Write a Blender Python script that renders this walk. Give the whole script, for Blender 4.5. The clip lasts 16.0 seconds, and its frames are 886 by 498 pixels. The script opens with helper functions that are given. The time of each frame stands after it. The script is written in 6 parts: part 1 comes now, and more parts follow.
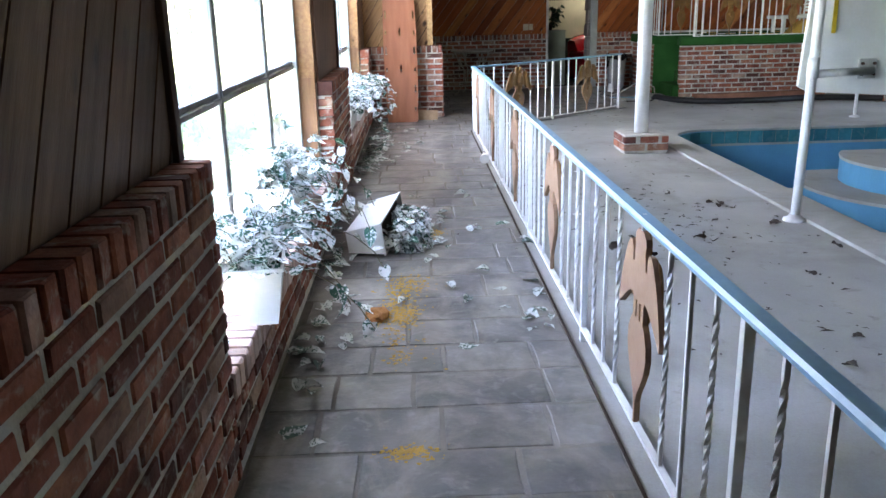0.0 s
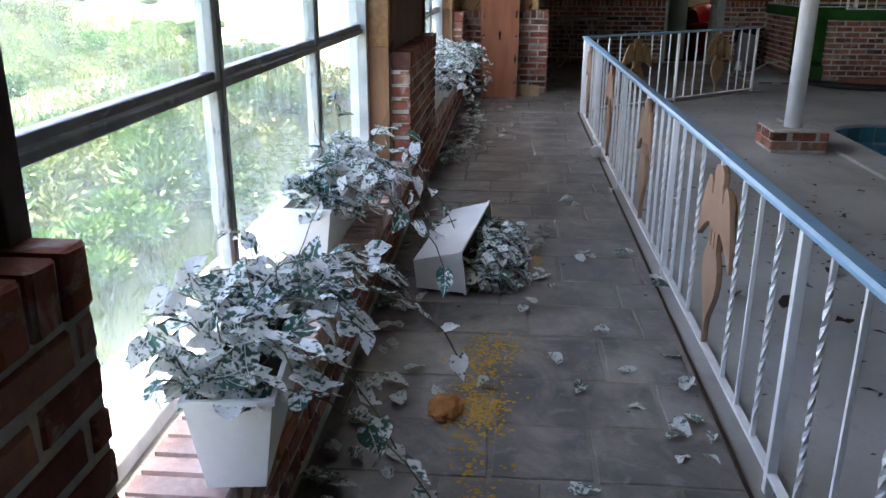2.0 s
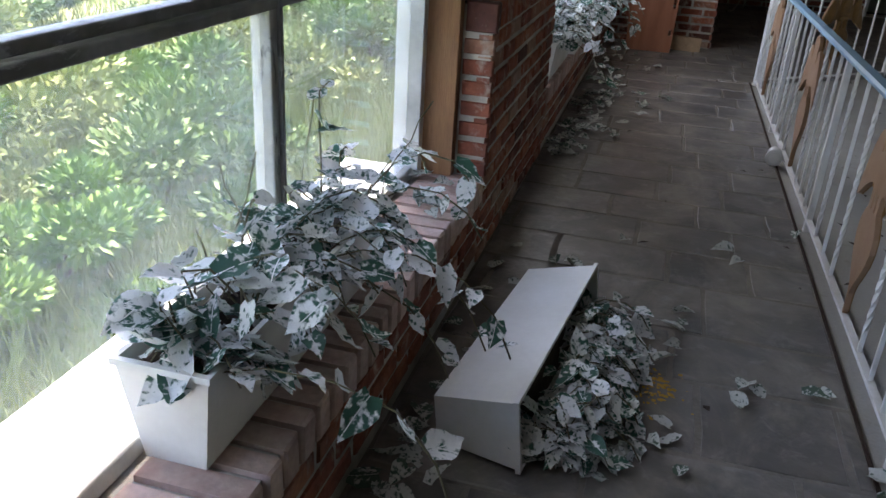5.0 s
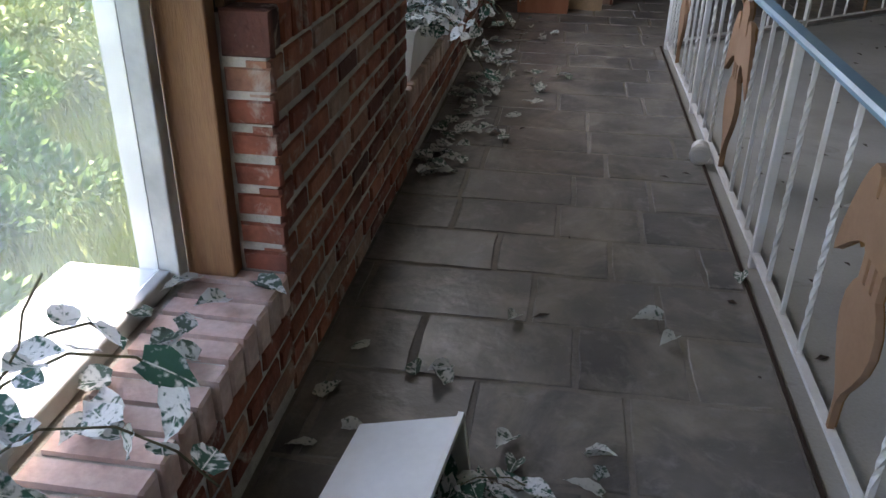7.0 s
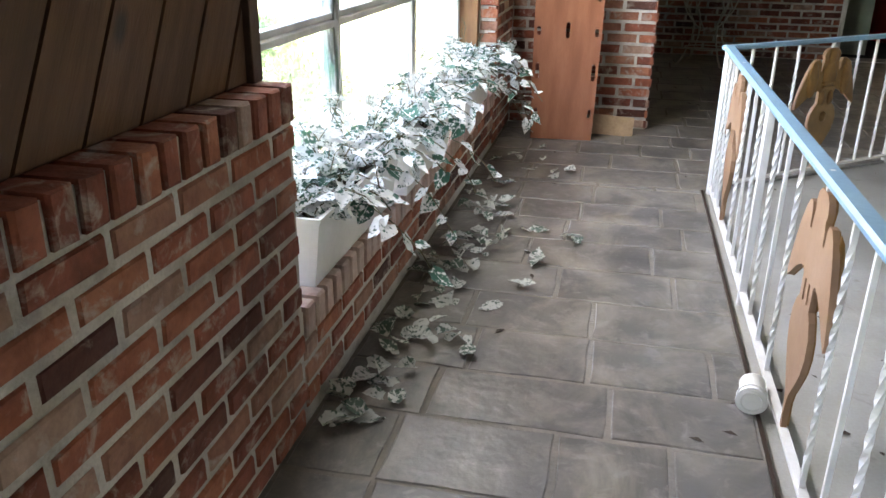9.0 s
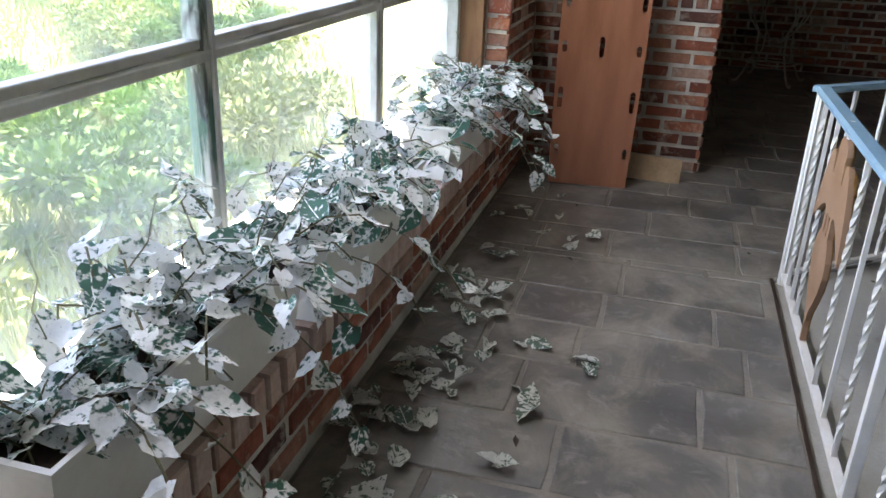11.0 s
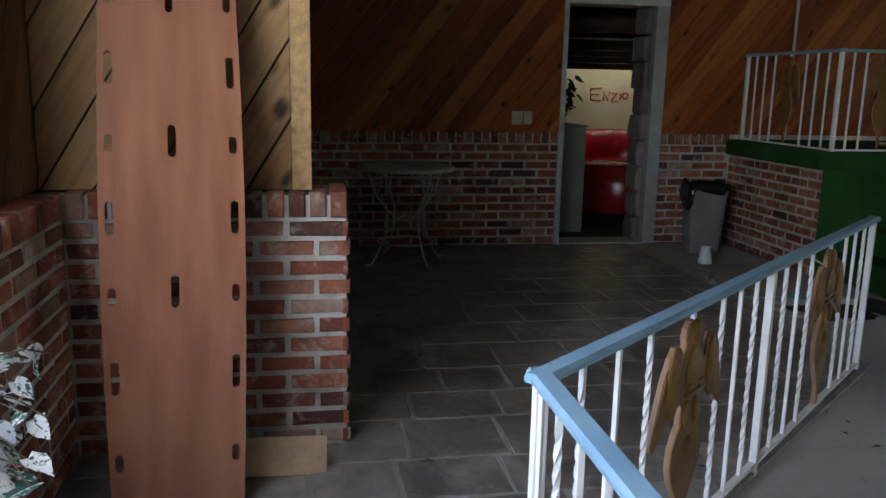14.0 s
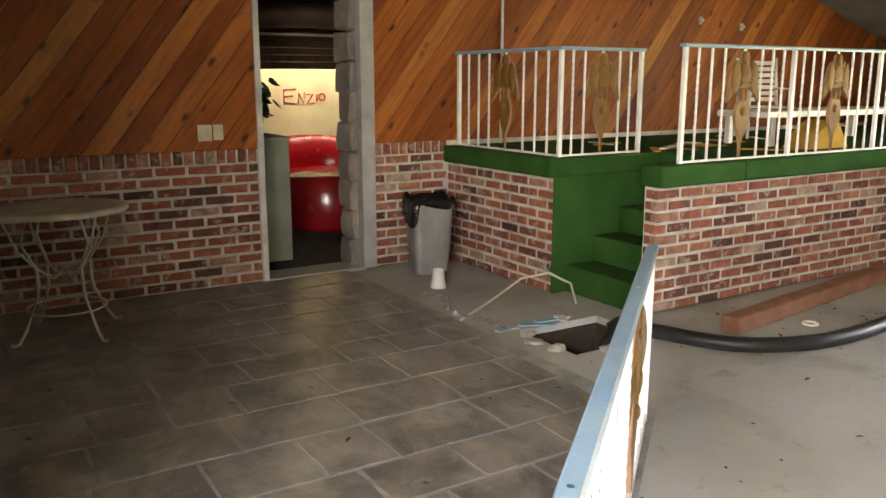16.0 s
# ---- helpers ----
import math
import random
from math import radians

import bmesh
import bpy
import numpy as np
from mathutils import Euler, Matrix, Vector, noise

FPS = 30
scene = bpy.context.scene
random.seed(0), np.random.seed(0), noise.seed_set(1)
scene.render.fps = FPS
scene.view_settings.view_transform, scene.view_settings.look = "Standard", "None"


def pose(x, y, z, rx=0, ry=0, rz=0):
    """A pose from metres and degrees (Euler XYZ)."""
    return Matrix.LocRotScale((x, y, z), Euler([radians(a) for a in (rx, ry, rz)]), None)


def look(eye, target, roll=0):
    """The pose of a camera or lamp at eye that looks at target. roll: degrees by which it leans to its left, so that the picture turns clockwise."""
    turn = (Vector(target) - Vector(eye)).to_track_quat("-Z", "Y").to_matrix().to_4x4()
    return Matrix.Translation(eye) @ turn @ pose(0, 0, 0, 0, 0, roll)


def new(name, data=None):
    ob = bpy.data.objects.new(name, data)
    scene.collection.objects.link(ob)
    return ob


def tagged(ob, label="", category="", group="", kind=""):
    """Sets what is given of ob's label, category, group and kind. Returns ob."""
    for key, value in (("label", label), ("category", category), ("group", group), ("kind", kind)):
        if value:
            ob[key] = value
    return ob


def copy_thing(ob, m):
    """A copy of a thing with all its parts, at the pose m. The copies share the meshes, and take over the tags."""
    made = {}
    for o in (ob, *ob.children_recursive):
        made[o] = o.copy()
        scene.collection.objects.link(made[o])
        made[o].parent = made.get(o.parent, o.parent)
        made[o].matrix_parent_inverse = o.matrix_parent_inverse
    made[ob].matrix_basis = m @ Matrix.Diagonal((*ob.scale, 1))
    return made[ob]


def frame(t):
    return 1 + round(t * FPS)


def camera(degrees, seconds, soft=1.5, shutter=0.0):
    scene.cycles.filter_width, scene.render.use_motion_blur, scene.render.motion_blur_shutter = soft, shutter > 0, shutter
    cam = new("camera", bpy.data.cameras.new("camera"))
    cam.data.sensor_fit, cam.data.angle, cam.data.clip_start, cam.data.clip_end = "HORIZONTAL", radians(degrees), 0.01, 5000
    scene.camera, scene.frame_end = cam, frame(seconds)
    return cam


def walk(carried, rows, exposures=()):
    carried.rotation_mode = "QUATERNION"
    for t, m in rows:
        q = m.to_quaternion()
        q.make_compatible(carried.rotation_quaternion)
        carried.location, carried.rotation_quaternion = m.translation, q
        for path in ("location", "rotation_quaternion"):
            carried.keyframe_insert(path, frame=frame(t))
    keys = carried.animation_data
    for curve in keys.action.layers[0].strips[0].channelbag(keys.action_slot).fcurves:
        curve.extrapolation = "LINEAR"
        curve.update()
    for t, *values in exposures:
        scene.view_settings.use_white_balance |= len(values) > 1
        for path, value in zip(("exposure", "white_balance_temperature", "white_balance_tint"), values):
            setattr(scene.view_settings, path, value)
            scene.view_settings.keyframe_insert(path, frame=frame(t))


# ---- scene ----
cam = camera(57.1, 16.0)
PATH = [
    (0, (0.584, -0.402, 1.411), (0.637, 1.516, 0.846), -1.4),
    (0.5, (0.538, -0.106, 1.421), (0.626, 1.816, 0.872), -2.6),
    (1, (0.608, 0.275, 1.393), (0.558, 2.202, 0.861), -1.5),
    (1.5, (0.636, 0.56, 1.379), (0.509, 2.458, 0.761), -0.4),
    (2, (0.544, 0.932, 1.349), (0.388, 2.82, 0.707), 0.2),
    (2.5, (0.496, 1.229, 1.357), (0.29, 3.105, 0.697), -1.3),
    (3, (0.56, 1.578, 1.34), (0.162, 3.416, 0.659), 0.6),
    (3.2, (0.59, 1.696, 1.345), (0.134, 3.509, 0.636), 1.7),
    (5.3, (0.538, 2.795, 1.313), (0.1, 4.557, 0.476), 3.7),
    (5.5, (0.572, 2.876, 1.313), (0.136, 4.636, 0.468), 3.4),
    (6, (0.585, 3.158, 1.269), (0.289, 4.913, 0.356), 3.4),
    (6.5, (0.537, 3.488, 1.288), (0.317, 5.238, 0.346), 1.6),
    (7, (0.591, 3.777, 1.28), (0.338, 5.535, 0.359), 1.0),
    (7.5, (0.763, 4.093, 1.317), (0.4, 5.872, 0.477), 2.8),
    (8, (0.789, 4.378, 1.314), (0.468, 6.168, 0.482), 2.4),
    (8.5, (0.735, 4.743, 1.319), (0.405, 6.559, 0.548), 2.1),
    (9, (0.759, 5.047, 1.303), (0.368, 6.862, 0.56), 0.8),
    (9.2, (0.792, 5.218, 1.303), (0.323, 7.013, 0.556), 1.7),
    (11.5, (0.729, 6.448, 1.289), (0.251, 8.229, 0.514), 2.3),
    (12, (0.727, 6.684, 1.308), (0.226, 8.468, 0.555), 1.8),
    (12.5, (0.63, 7.011, 1.298), (0.271, 8.888, 0.707), 0.6),
    (13, (0.606, 7.242, 1.329), (0.497, 9.172, 0.814), -0.3),
    (13.5, (0.726, 7.543, 1.341), (0.835, 9.493, 0.909), -0.7),
    (14, (0.787, 7.863, 1.331), (1.128, 9.793, 0.934), 1.2),
    (14.5, (0.745, 8.141, 1.326), (1.33, 10.013, 0.937), 0.1),
    (15, (0.74, 8.399, 1.363), (1.525, 10.199, 0.98), -1.2),
    (15.5, (0.867, 8.691, 1.353), (1.773, 10.43, 0.959), -1.7),
    (16, (1.03, 8.955, 1.414), (2.058, 10.622, 1.009), -0.0),
]
EXPOSURES = [(0, 5.5, 6400, 20), (0.5, 5.0, 6400, 20), (1.5, 4.2, 6500, 20), (2.5, 3.65, 6500, 21), (3, 3.45, 6600, 21), (5.5, 3.35, 7000, 20), (7.5, 3.8, 7100, 20), (9, 5.05, 7300, 18), (11.5, 3.85, 7100, 18), (12.5, 3.5, 6800, 19), (13, 3.05, 6600, 19), (13.5, 3.15, 6700, 18), (14, 4.15, 6500, 18), (14.5, 5.05, 6900, 19), (15, 5.7, 7700, 20), (16, 6.35, 9000, 24)]
walk(cam, [(t, look(eye, target, roll)) for t, eye, target, roll in PATH], EXPOSURES)

# ---------- world and light ----------
world = bpy.data.worlds.new("sky")
scene.world = world
world.use_nodes = True
wn = world.node_tree
sky = wn.nodes.new("ShaderNodeTexSky")
sky.sky_type, sky.sun_disc = "NISHITA", False
sky.sun_elevation, sky.sun_rotation = radians(62.7), radians(346)
wn.links.new(sky.outputs[0], wn.nodes["Background"].inputs[0])
wn.nodes["Background"].inputs[1].default_value = 0.15
sun = new("sun", bpy.data.lights.new("sun", "SUN"))
sun.data.energy, sun.data.angle, sun.data.color = 4.2, radians(12.0), (1.0, 0.95, 0.86)
sun.matrix_world = look((-1, 4, 8), (0, 0, 0))


# added lamps boost daylight: upper part of both west windows, whole unseen east opening
PASSAGE_W, ENTRY_W, EAST_W, FAR_W = 1.2, 3.6, 1.1, 0.4


def sky_panel(name, eye, target, sx, sy, watts):
    o = new(name, bpy.data.lights.new(name, "AREA"))
    o.data.shape, o.data.size, o.data.size_y, o.data.energy, o.data.color = "RECTANGLE", sx, sy, watts, (0.86, 0.94, 1.0)
    o.matrix_world = look(eye, target)


sky_panel("window_light", (-0.20, 3.6, 1.83), (1.0, 3.6, 1.72), 3.2, 0.4, PASSAGE_W)
sky_panel("window_light", (-0.20, 8.45, 1.83), (1.0, 8.45, 1.72), 2.9, 0.4, ENTRY_W)
sky_panel("window_light", (10.25, 10.3, 1.2), (8.0, 10.6, 1.0), 1.7, 1.1, EAST_W)


# ---------- materials ----------
def mat(name, col, rough=0.7, metal=0.0, col2=None, scale=8.0, detail=6.0, bump=0.0, bump_scale=60.0, rnd=0.0, fine=0.25, spec=0.4, stretch=(1, 1, 1)):
    """Two-scale noise colour with bump; rnd shifts the brightness object by object."""
    m = bpy.data.materials.new(name)
    m.use_nodes = True
    nt = m.node_tree
    b = nt.nodes["Principled BSDF"]
    b.inputs["Metallic"].default_value, b.inputs["Specular IOR Level"].default_value = metal, spec
    tc, mp = nt.nodes.new("ShaderNodeTexCoord"), nt.nodes.new("ShaderNodeMapping")
    mp.inputs["Scale"].default_value = stretch
    nt.links.new(tc.outputs["Object"], mp.inputs[0])
    oi = nt.nodes.new("ShaderNodeObjectInfo")
    add = nt.nodes.new("ShaderNodeVectorMath")
    add.operation = "MULTIPLY_ADD"
    cmb = nt.nodes.new("ShaderNodeCombineXYZ")
    for k in range(3):
        nt.links.new(oi.outputs["Random"], cmb.inputs[k])
    nt.links.new(cmb.outputs[0], add.inputs[0])
    add.inputs[1].default_value = (17, 31, 23)
    nt.links.new(mp.outputs[0], add.inputs[2])
    n1, n2 = nt.nodes.new("ShaderNodeTexNoise"), nt.nodes.new("ShaderNodeTexNoise")
    n1.inputs["Scale"].default_value, n1.inputs["Detail"].default_value = scale, detail
    n2.inputs["Scale"].default_value, n2.inputs["Detail"].default_value = bump_scale, 4
    for n in (n1, n2):
        nt.links.new(add.outputs[0], n.inputs["Vector"])
    ramp = nt.nodes.new("ShaderNodeMapRange")
    ramp.inputs[1].default_value, ramp.inputs[2].default_value = 0.32, 0.68
    nt.links.new(n1.outputs[0], ramp.inputs[0])
    mix = nt.nodes.new("ShaderNodeMix")
    mix.data_type = "RGBA"
    c2 = col2 or tuple(c * 0.72 for c in col)
    mix.inputs[6].default_value, mix.inputs[7].default_value = (*col, 1), (*c2, 1)
    nt.links.new(ramp.outputs[0], mix.inputs[0])
    hsv = nt.nodes.new("ShaderNodeHueSaturation")
    nt.links.new(mix.outputs[2], hsv.inputs["Color"])
    val = nt.nodes.new("ShaderNodeMath")
    val.operation = "MULTIPLY_ADD"
    nt.links.new(n2.outputs[0], val.inputs[0])
    val.inputs[1].default_value, val.inputs[2].default_value = fine * 2, 1 - fine
    v2 = nt.nodes.new("ShaderNodeMath")
    v2.operation = "MULTIPLY_ADD"
    nt.links.new(oi.outputs["Random"], v2.inputs[0])
    v2.inputs[1].default_value, v2.inputs[2].default_value = rnd * 2, 1 - rnd
    v3 = nt.nodes.new("ShaderNodeMath")
    v3.operation = "MULTIPLY"
    nt.links.new(val.outputs[0], v3.inputs[0]), nt.links.new(v2.outputs[0], v3.inputs[1])
    nt.links.new(v3.outputs[0], hsv.inputs["Value"])
    nt.links.new(hsv.outputs[0], b.inputs["Base Color"])
    rr = nt.nodes.new("ShaderNodeMapRange")
    rr.inputs[3].default_value, rr.inputs[4].default_value = max(0.03, rough - 0.12), min(1, rough + 0.12)
    nt.links.new(n1.outputs[0], rr.inputs[0]), nt.links.new(rr.outputs[0], b.inputs["Roughness"])
    if bump:
        bp = nt.nodes.new("ShaderNodeBump")
        bp.inputs["Strength"].default_value, bp.inputs["Distance"].default_value = bump, 0.004
        nt.links.new(n2.outputs[0], bp.inputs["Height"]), nt.links.new(bp.outputs[0], b.inputs["Normal"])
    return m


def ramped(m, stops):
    """Replace the base of the colour mix by a ramp over Object Info's Random."""
    nt = m.node_tree
    oi = next(n for n in nt.nodes if n.type == "OBJECT_INFO")
    mix = next(n for n in nt.nodes if n.type == "MIX")
    cr = nt.nodes.new("ShaderNodeValToRGB")
    cr.color_ramp.interpolation = "LINEAR"
    while len(cr.color_ramp.elements) < len(stops):
        cr.color_ramp.elements.new(0.5)
    for e, (p, c) in zip(cr.color_ramp.elements, stops):
        e.position, e.color = p, (*c, 1)
    nt.links.new(oi.outputs["Random"], cr.inputs[0])
    nt.links.new(cr.outputs[0], mix.inputs[6])
    mul = nt.nodes.new("ShaderNodeMix")
    mul.data_type, mul.blend_type = "RGBA", "MULTIPLY"
    mul.inputs[0].default_value = 1.0
    nt.links.new(cr.outputs[0], mul.inputs[6])
    mul.inputs[7].default_value = (0.62, 0.6, 0.6, 1)
    nt.links.new(mul.outputs[2], mix.inputs[7])
    return m


M = {}
M["brick"] = ramped(mat("brick", (0.3, 0.1, 0.06), 0.85, scale=14, bump=0.8, bump_scale=70, fine=0.3), [
    (0.0, (0.075, 0.032, 0.026)), (0.18, (0.22, 0.065, 0.04)), (0.5, (0.33, 0.10, 0.055)), (0.76, (0.40, 0.145, 0.075)), (0.9, (0.36, 0.19, 0.13)), (1.0, (0.44, 0.30, 0.23))])
M["sill_brick"] = mat("sill_brick", (0.46, 0.30, 0.25), 0.85, col2=(0.55, 0.43, 0.38), scale=10, bump=0.7, bump_scale=60, rnd=0.2)
M["mortar"] = mat("mortar", (0.60, 0.56, 0.50), 0.95, col2=(0.36, 0.33, 0.29), scale=6, bump=0.9, bump_scale=120, fine=0.2)
M["slate"] = mat("slate", (0.178, 0.164, 0.146), 0.36, col2=(0.092, 0.089, 0.086), scale=5, detail=9, bump=1.0, bump_scale=20, rnd=0.2, fine=0.32, spec=0.5)
M["grout"] = mat("grout", (0.22, 0.20, 0.175), 0.9, col2=(0.15, 0.14, 0.125), scale=6, bump=0.6, bump_scale=90)
M["pale_grout"] = mat("pale_grout", (0.34, 0.33, 0.31), 0.9, col2=(0.20, 0.195, 0.185), scale=6, bump=0.6, bump_scale=90)
M["deck"] = mat("deck", (0.43, 0.42, 0.385), 0.75, col2=(0.33, 0.32, 0.29), scale=1.3, bump=0.4, bump_scale=110, fine=0.12)
M["white_metal"] = mat("white_metal", (0.78, 0.77, 0.74), 0.45, col2=(0.66, 0.64, 0.60), scale=9, bump=0.2, bump_scale=60, fine=0.08)
M["blue_paint"] = mat("blue_paint", (0.17, 0.30, 0.42), 0.4, col2=(0.22, 0.36, 0.46), scale=7, bump=0.15, bump_scale=50, fine=0.12)
M["ply"] = mat("ply", (0.33, 0.20, 0.125), 0.7, col2=(0.27, 0.155, 0.09), scale=5, fine=0.1, bump=0.2)
M["gold"] = mat("gold", (0.21, 0.1, 0.018), 0.6, metal=0.0, scale=12, fine=0.15, bump=0.3)
M["wood"] = ramped(mat("wood", (0.4, 0.17, 0.06), 0.5, scale=3, bump=0.25, bump_scale=25, fine=0.22, spec=0.2, stretch=(12, 1, 12)), [
    (0.0, (0.21, 0.047, 0.009)), (0.4, (0.31, 0.078, 0.015)), (0.75, (0.40, 0.115, 0.024)), (1.0, (0.46, 0.17, 0.045))])
M["pine"] = ramped(mat("pine", (0.5, 0.29, 0.12), 0.55, scale=3, bump=0.25, bump_scale=25, fine=0.2, spec=0.2, stretch=(12, 1, 12)), [
    (0.0, (0.36, 0.19, 0.085)), (0.5, (0.46, 0.27, 0.12)), (1.0, (0.54, 0.34, 0.16))])


def knots(m):
    """Dark knots scattered over the boards."""
    nt = m.node_tree
    hsv = next(n for n in nt.nodes if n.type == "HUE_SAT")
    vec = next(n for n in nt.nodes if n.type == "VECT_MATH")
    tc = next(n for n in nt.nodes if n.type == "TEX_COORD")
    mp = nt.nodes.new("ShaderNodeMapping")
    mp.inputs["Scale"].default_value = (8.0, 4.0, 8.0)
    ad = nt.nodes.new("ShaderNodeVectorMath")
    cmb = next(n for n in nt.nodes if n.type == "COMBXYZ")
    ad.operation = "MULTIPLY_ADD"
    nt.links.new(cmb.outputs[0], ad.inputs[0])
    ad.inputs[1].default_value = (29, 41, 7)
    nt.links.new(tc.outputs["Object"], mp.inputs[0]), nt.links.new(mp.outputs[0], ad.inputs[2])
    vo = nt.nodes.new("ShaderNodeTexVoronoi")
    vo.inputs["Scale"].default_value = 1.0
    nt.links.new(ad.outputs[0], vo.inputs["Vector"])
    mr = nt.nodes.new("ShaderNodeMapRange")
    mr.inputs[1].default_value, mr.inputs[2].default_value, mr.inputs[3].default_value, mr.inputs[4].default_value = 0.08, 0.20, 0.18, 1.0
    nt.links.new(vo.outputs["Distance"], mr.inputs[0])
    mu = nt.nodes.new("ShaderNodeMix")
    mu.data_type, mu.blend_type = "RGBA", "MULTIPLY"
    mu.inputs[0].default_value = 1.0
    nt.links.new(hsv.outputs[0], mu.inputs[6]), nt.links.new(mr.outputs[0], mu.inputs[7])
    nt.links.new(mu.outputs[2], nt.nodes["Principled BSDF"].inputs["Base Color"])


knots(M["wood"]), knots(M["pine"])


def smears(m, col, scale, lo, hi, most, stretch=(1, 1, 1)):
    """Dust or lime smeared over the pieces in patches that run on from one to the next."""
    nt = m.node_tree
    b = nt.nodes["Principled BSDF"]
    old = b.inputs["Base Color"].links[0].from_socket
    geo, mp, n = nt.nodes.new("ShaderNodeNewGeometry"), nt.nodes.new("ShaderNodeMapping"), nt.nodes.new("ShaderNodeTexNoise")
    mp.inputs["Scale"].default_value = stretch
    n.inputs["Scale"].default_value, n.inputs["Detail"].default_value, n.inputs["Roughness"].default_value, n.inputs["Distortion"].default_value = scale, 8, 0.66, 0.6
    nt.links.new(geo.outputs["Position"], mp.inputs[0]), nt.links.new(mp.outputs[0], n.inputs["Vector"])
    mr = nt.nodes.new("ShaderNodeMapRange")
    for k, v in enumerate((lo, hi, 0.0, most)):
        mr.inputs[k + 1].default_value = v
    nt.links.new(n.outputs[0], mr.inputs[0])
    mx = nt.nodes.new("ShaderNodeMix")
    mx.data_type = "RGBA"
    nt.links.new(mr.outputs[0], mx.inputs[0]), nt.links.new(old, mx.inputs[6])
    mx.inputs[7].default_value = (*col, 1)
    nt.links.new(mx.outputs[2], b.inputs["Base Color"])


smears(M["brick"], (0.46, 0.39, 0.33), 13.0, 0.54, 0.68, 0.75)
smears(M["brick"], (0.05, 0.035, 0.03), 3.0, 0.52, 0.75, 0.6)
smears(M["mortar"], (0.12, 0.10, 0.085), 4.0, 0.5, 0.75, 0.7)
smears(M["slate"], (0.38, 0.34, 0.28), 3.2, 0.46, 0.70, 0.75, (1.0, 0.7, 1.0))
smears(M["slate"], (0.33, 0.315, 0.29), 12.0, 0.54, 0.70, 0.55)
smears(M["slate"], (0.05, 0.045, 0.04), 1.6, 0.5, 0.72, 0.6)
smears(M["grout"], (0.30, 0.265, 0.22), 3.2, 0.42, 0.68, 0.7, (1.0, 0.7, 1.0))
smears(M["deck"], (0.20, 0.185, 0.16), 1.1, 0.5, 0.72, 0.6)
smears(M["deck"], (0.14, 0.125, 0.105), 7.0, 0.6, 0.75, 0.6)
M["brown_board"] = ramped(mat("brown_board", (0.2, 0.1, 0.05), 0.55, scale=3, bump=0.25, bump_scale=25, fine=0.22, stretch=(12, 1, 12)), [(0.0, (0.092, 0.038, 0.013)), (0.5, (0.13, 0.056, 0.020)), (1.0, (0.165, 0.078, 0.030))])
knots(M["brown_board"])
M["dark_wood"] = mat("dark_wood", (0.09, 0.05, 0.03), 0.6, scale=4, bump=0.3, stretch=(8, 8, 1))
M["groove"] = mat("groove", (0.035, 0.02, 0.012), 0.9)
M["carpet"] = mat("carpet", (0.026, 0.10, 0.022), 0.95, col2=(0.016, 0.065, 0.015), scale=3, bump=1.0, bump_scale=260, fine=0.3, spec=0.1)
M["plaster"] = mat("plaster", (0.27, 0.255, 0.235), 0.9, scale=3, bump=0.2, bump_scale=80, fine=0.08)
M["frame_paint"] = mat("frame_paint", (0.62, 0.62, 0.58), 0.5, col2=(0.42, 0.42, 0.4), scale=6, bump=0.35, bump_scale=40, fine=0.15)
# white steel seen against daylight: its shade is put into this dark colour
M["frame_backlit"] = mat("frame_backlit", (0.12, 0.125, 0.12), 0.45, col2=(0.28, 0.28, 0.27), scale=9, bump=0.4, bump_scale=40, fine=0.15)
M["mullion_paint"] = mat("mullion_paint", (0.62, 0.62, 0.58), 0.5, col2=(0.42, 0.42, 0.4), scale=6, bump=0.35, bump_scale=40, fine=0.15)
smears(M["mullion_paint"], (0.03, 0.13, 0.085), 9.0, 0.52, 0.60, 0.9, (1, 1, 0.12))
smears(M["mullion_paint"], (0.05, 0.05, 0.045), 14.0, 0.56, 0.64, 0.9, (1, 1, 0.3))
smears(M["frame_backlit"], (0.42, 0.44, 0.43), 16.0, 0.57, 0.63, 0.8, (1, 0.4, 1))
M["pool_blue"] = mat("pool_blue", (0.10, 0.33, 0.52), 0.6, col2=(0.08, 0.26, 0.42), scale=2, fine=0.1, bump=0.2)
M["pool_tile"] = mat("pool_tile", (0.05, 0.22, 0.26), 0.25, scale=9, rnd=0.25, fine=0.1)
M["planter_white"] = mat("planter_white", (0.80, 0.79, 0.75), 0.4, col2=(0.70, 0.69, 0.64), scale=5, fine=0.06)
M["earth"] = mat("earth", (0.05, 0.035, 0.025), 0.95, scale=20, bump=1.0)
M["ground"] = mat("ground", (0.13, 0.18, 0.05), 0.95, col2=(0.20, 0.20, 0.08), scale=2, bump=1.0, bump_scale=30, fine=0.3)
M["glass"] = bpy.data.materials.new("glass")
M["glass"].use_nodes = True
gb = M["glass"].node_tree.nodes["Principled BSDF"]
gn = M["glass"].node_tree
haze, gm = gn.nodes.new("ShaderNodeBsdfTranslucent"), gn.nodes.new("ShaderNodeMixShader")
dust = gn.nodes.new("ShaderNodeTexNoise")
dust.inputs["Scale"].default_value, dust.inputs["Detail"].default_value = 2.5, 8
dr = gn.nodes.new("ShaderNodeMapRange")
dr.inputs[1].default_value, dr.inputs[2].default_value, dr.inputs[3].default_value, dr.inputs[4].default_value = 0.3, 0.75, 0.02, 0.10
gn.links.new(dust.outputs[0], dr.inputs[0]), gn.links.new(dr.outputs[0], gm.inputs[0])
haze.inputs[0].default_value = (0.8, 0.82, 0.8, 1)
gn.links.new(gb.outputs[0], gm.inputs[1]), gn.links.new(haze.outputs[0], gm.inputs[2])
gn.links.new(gm.outputs[0], gn.nodes["Material Output"].inputs[0])
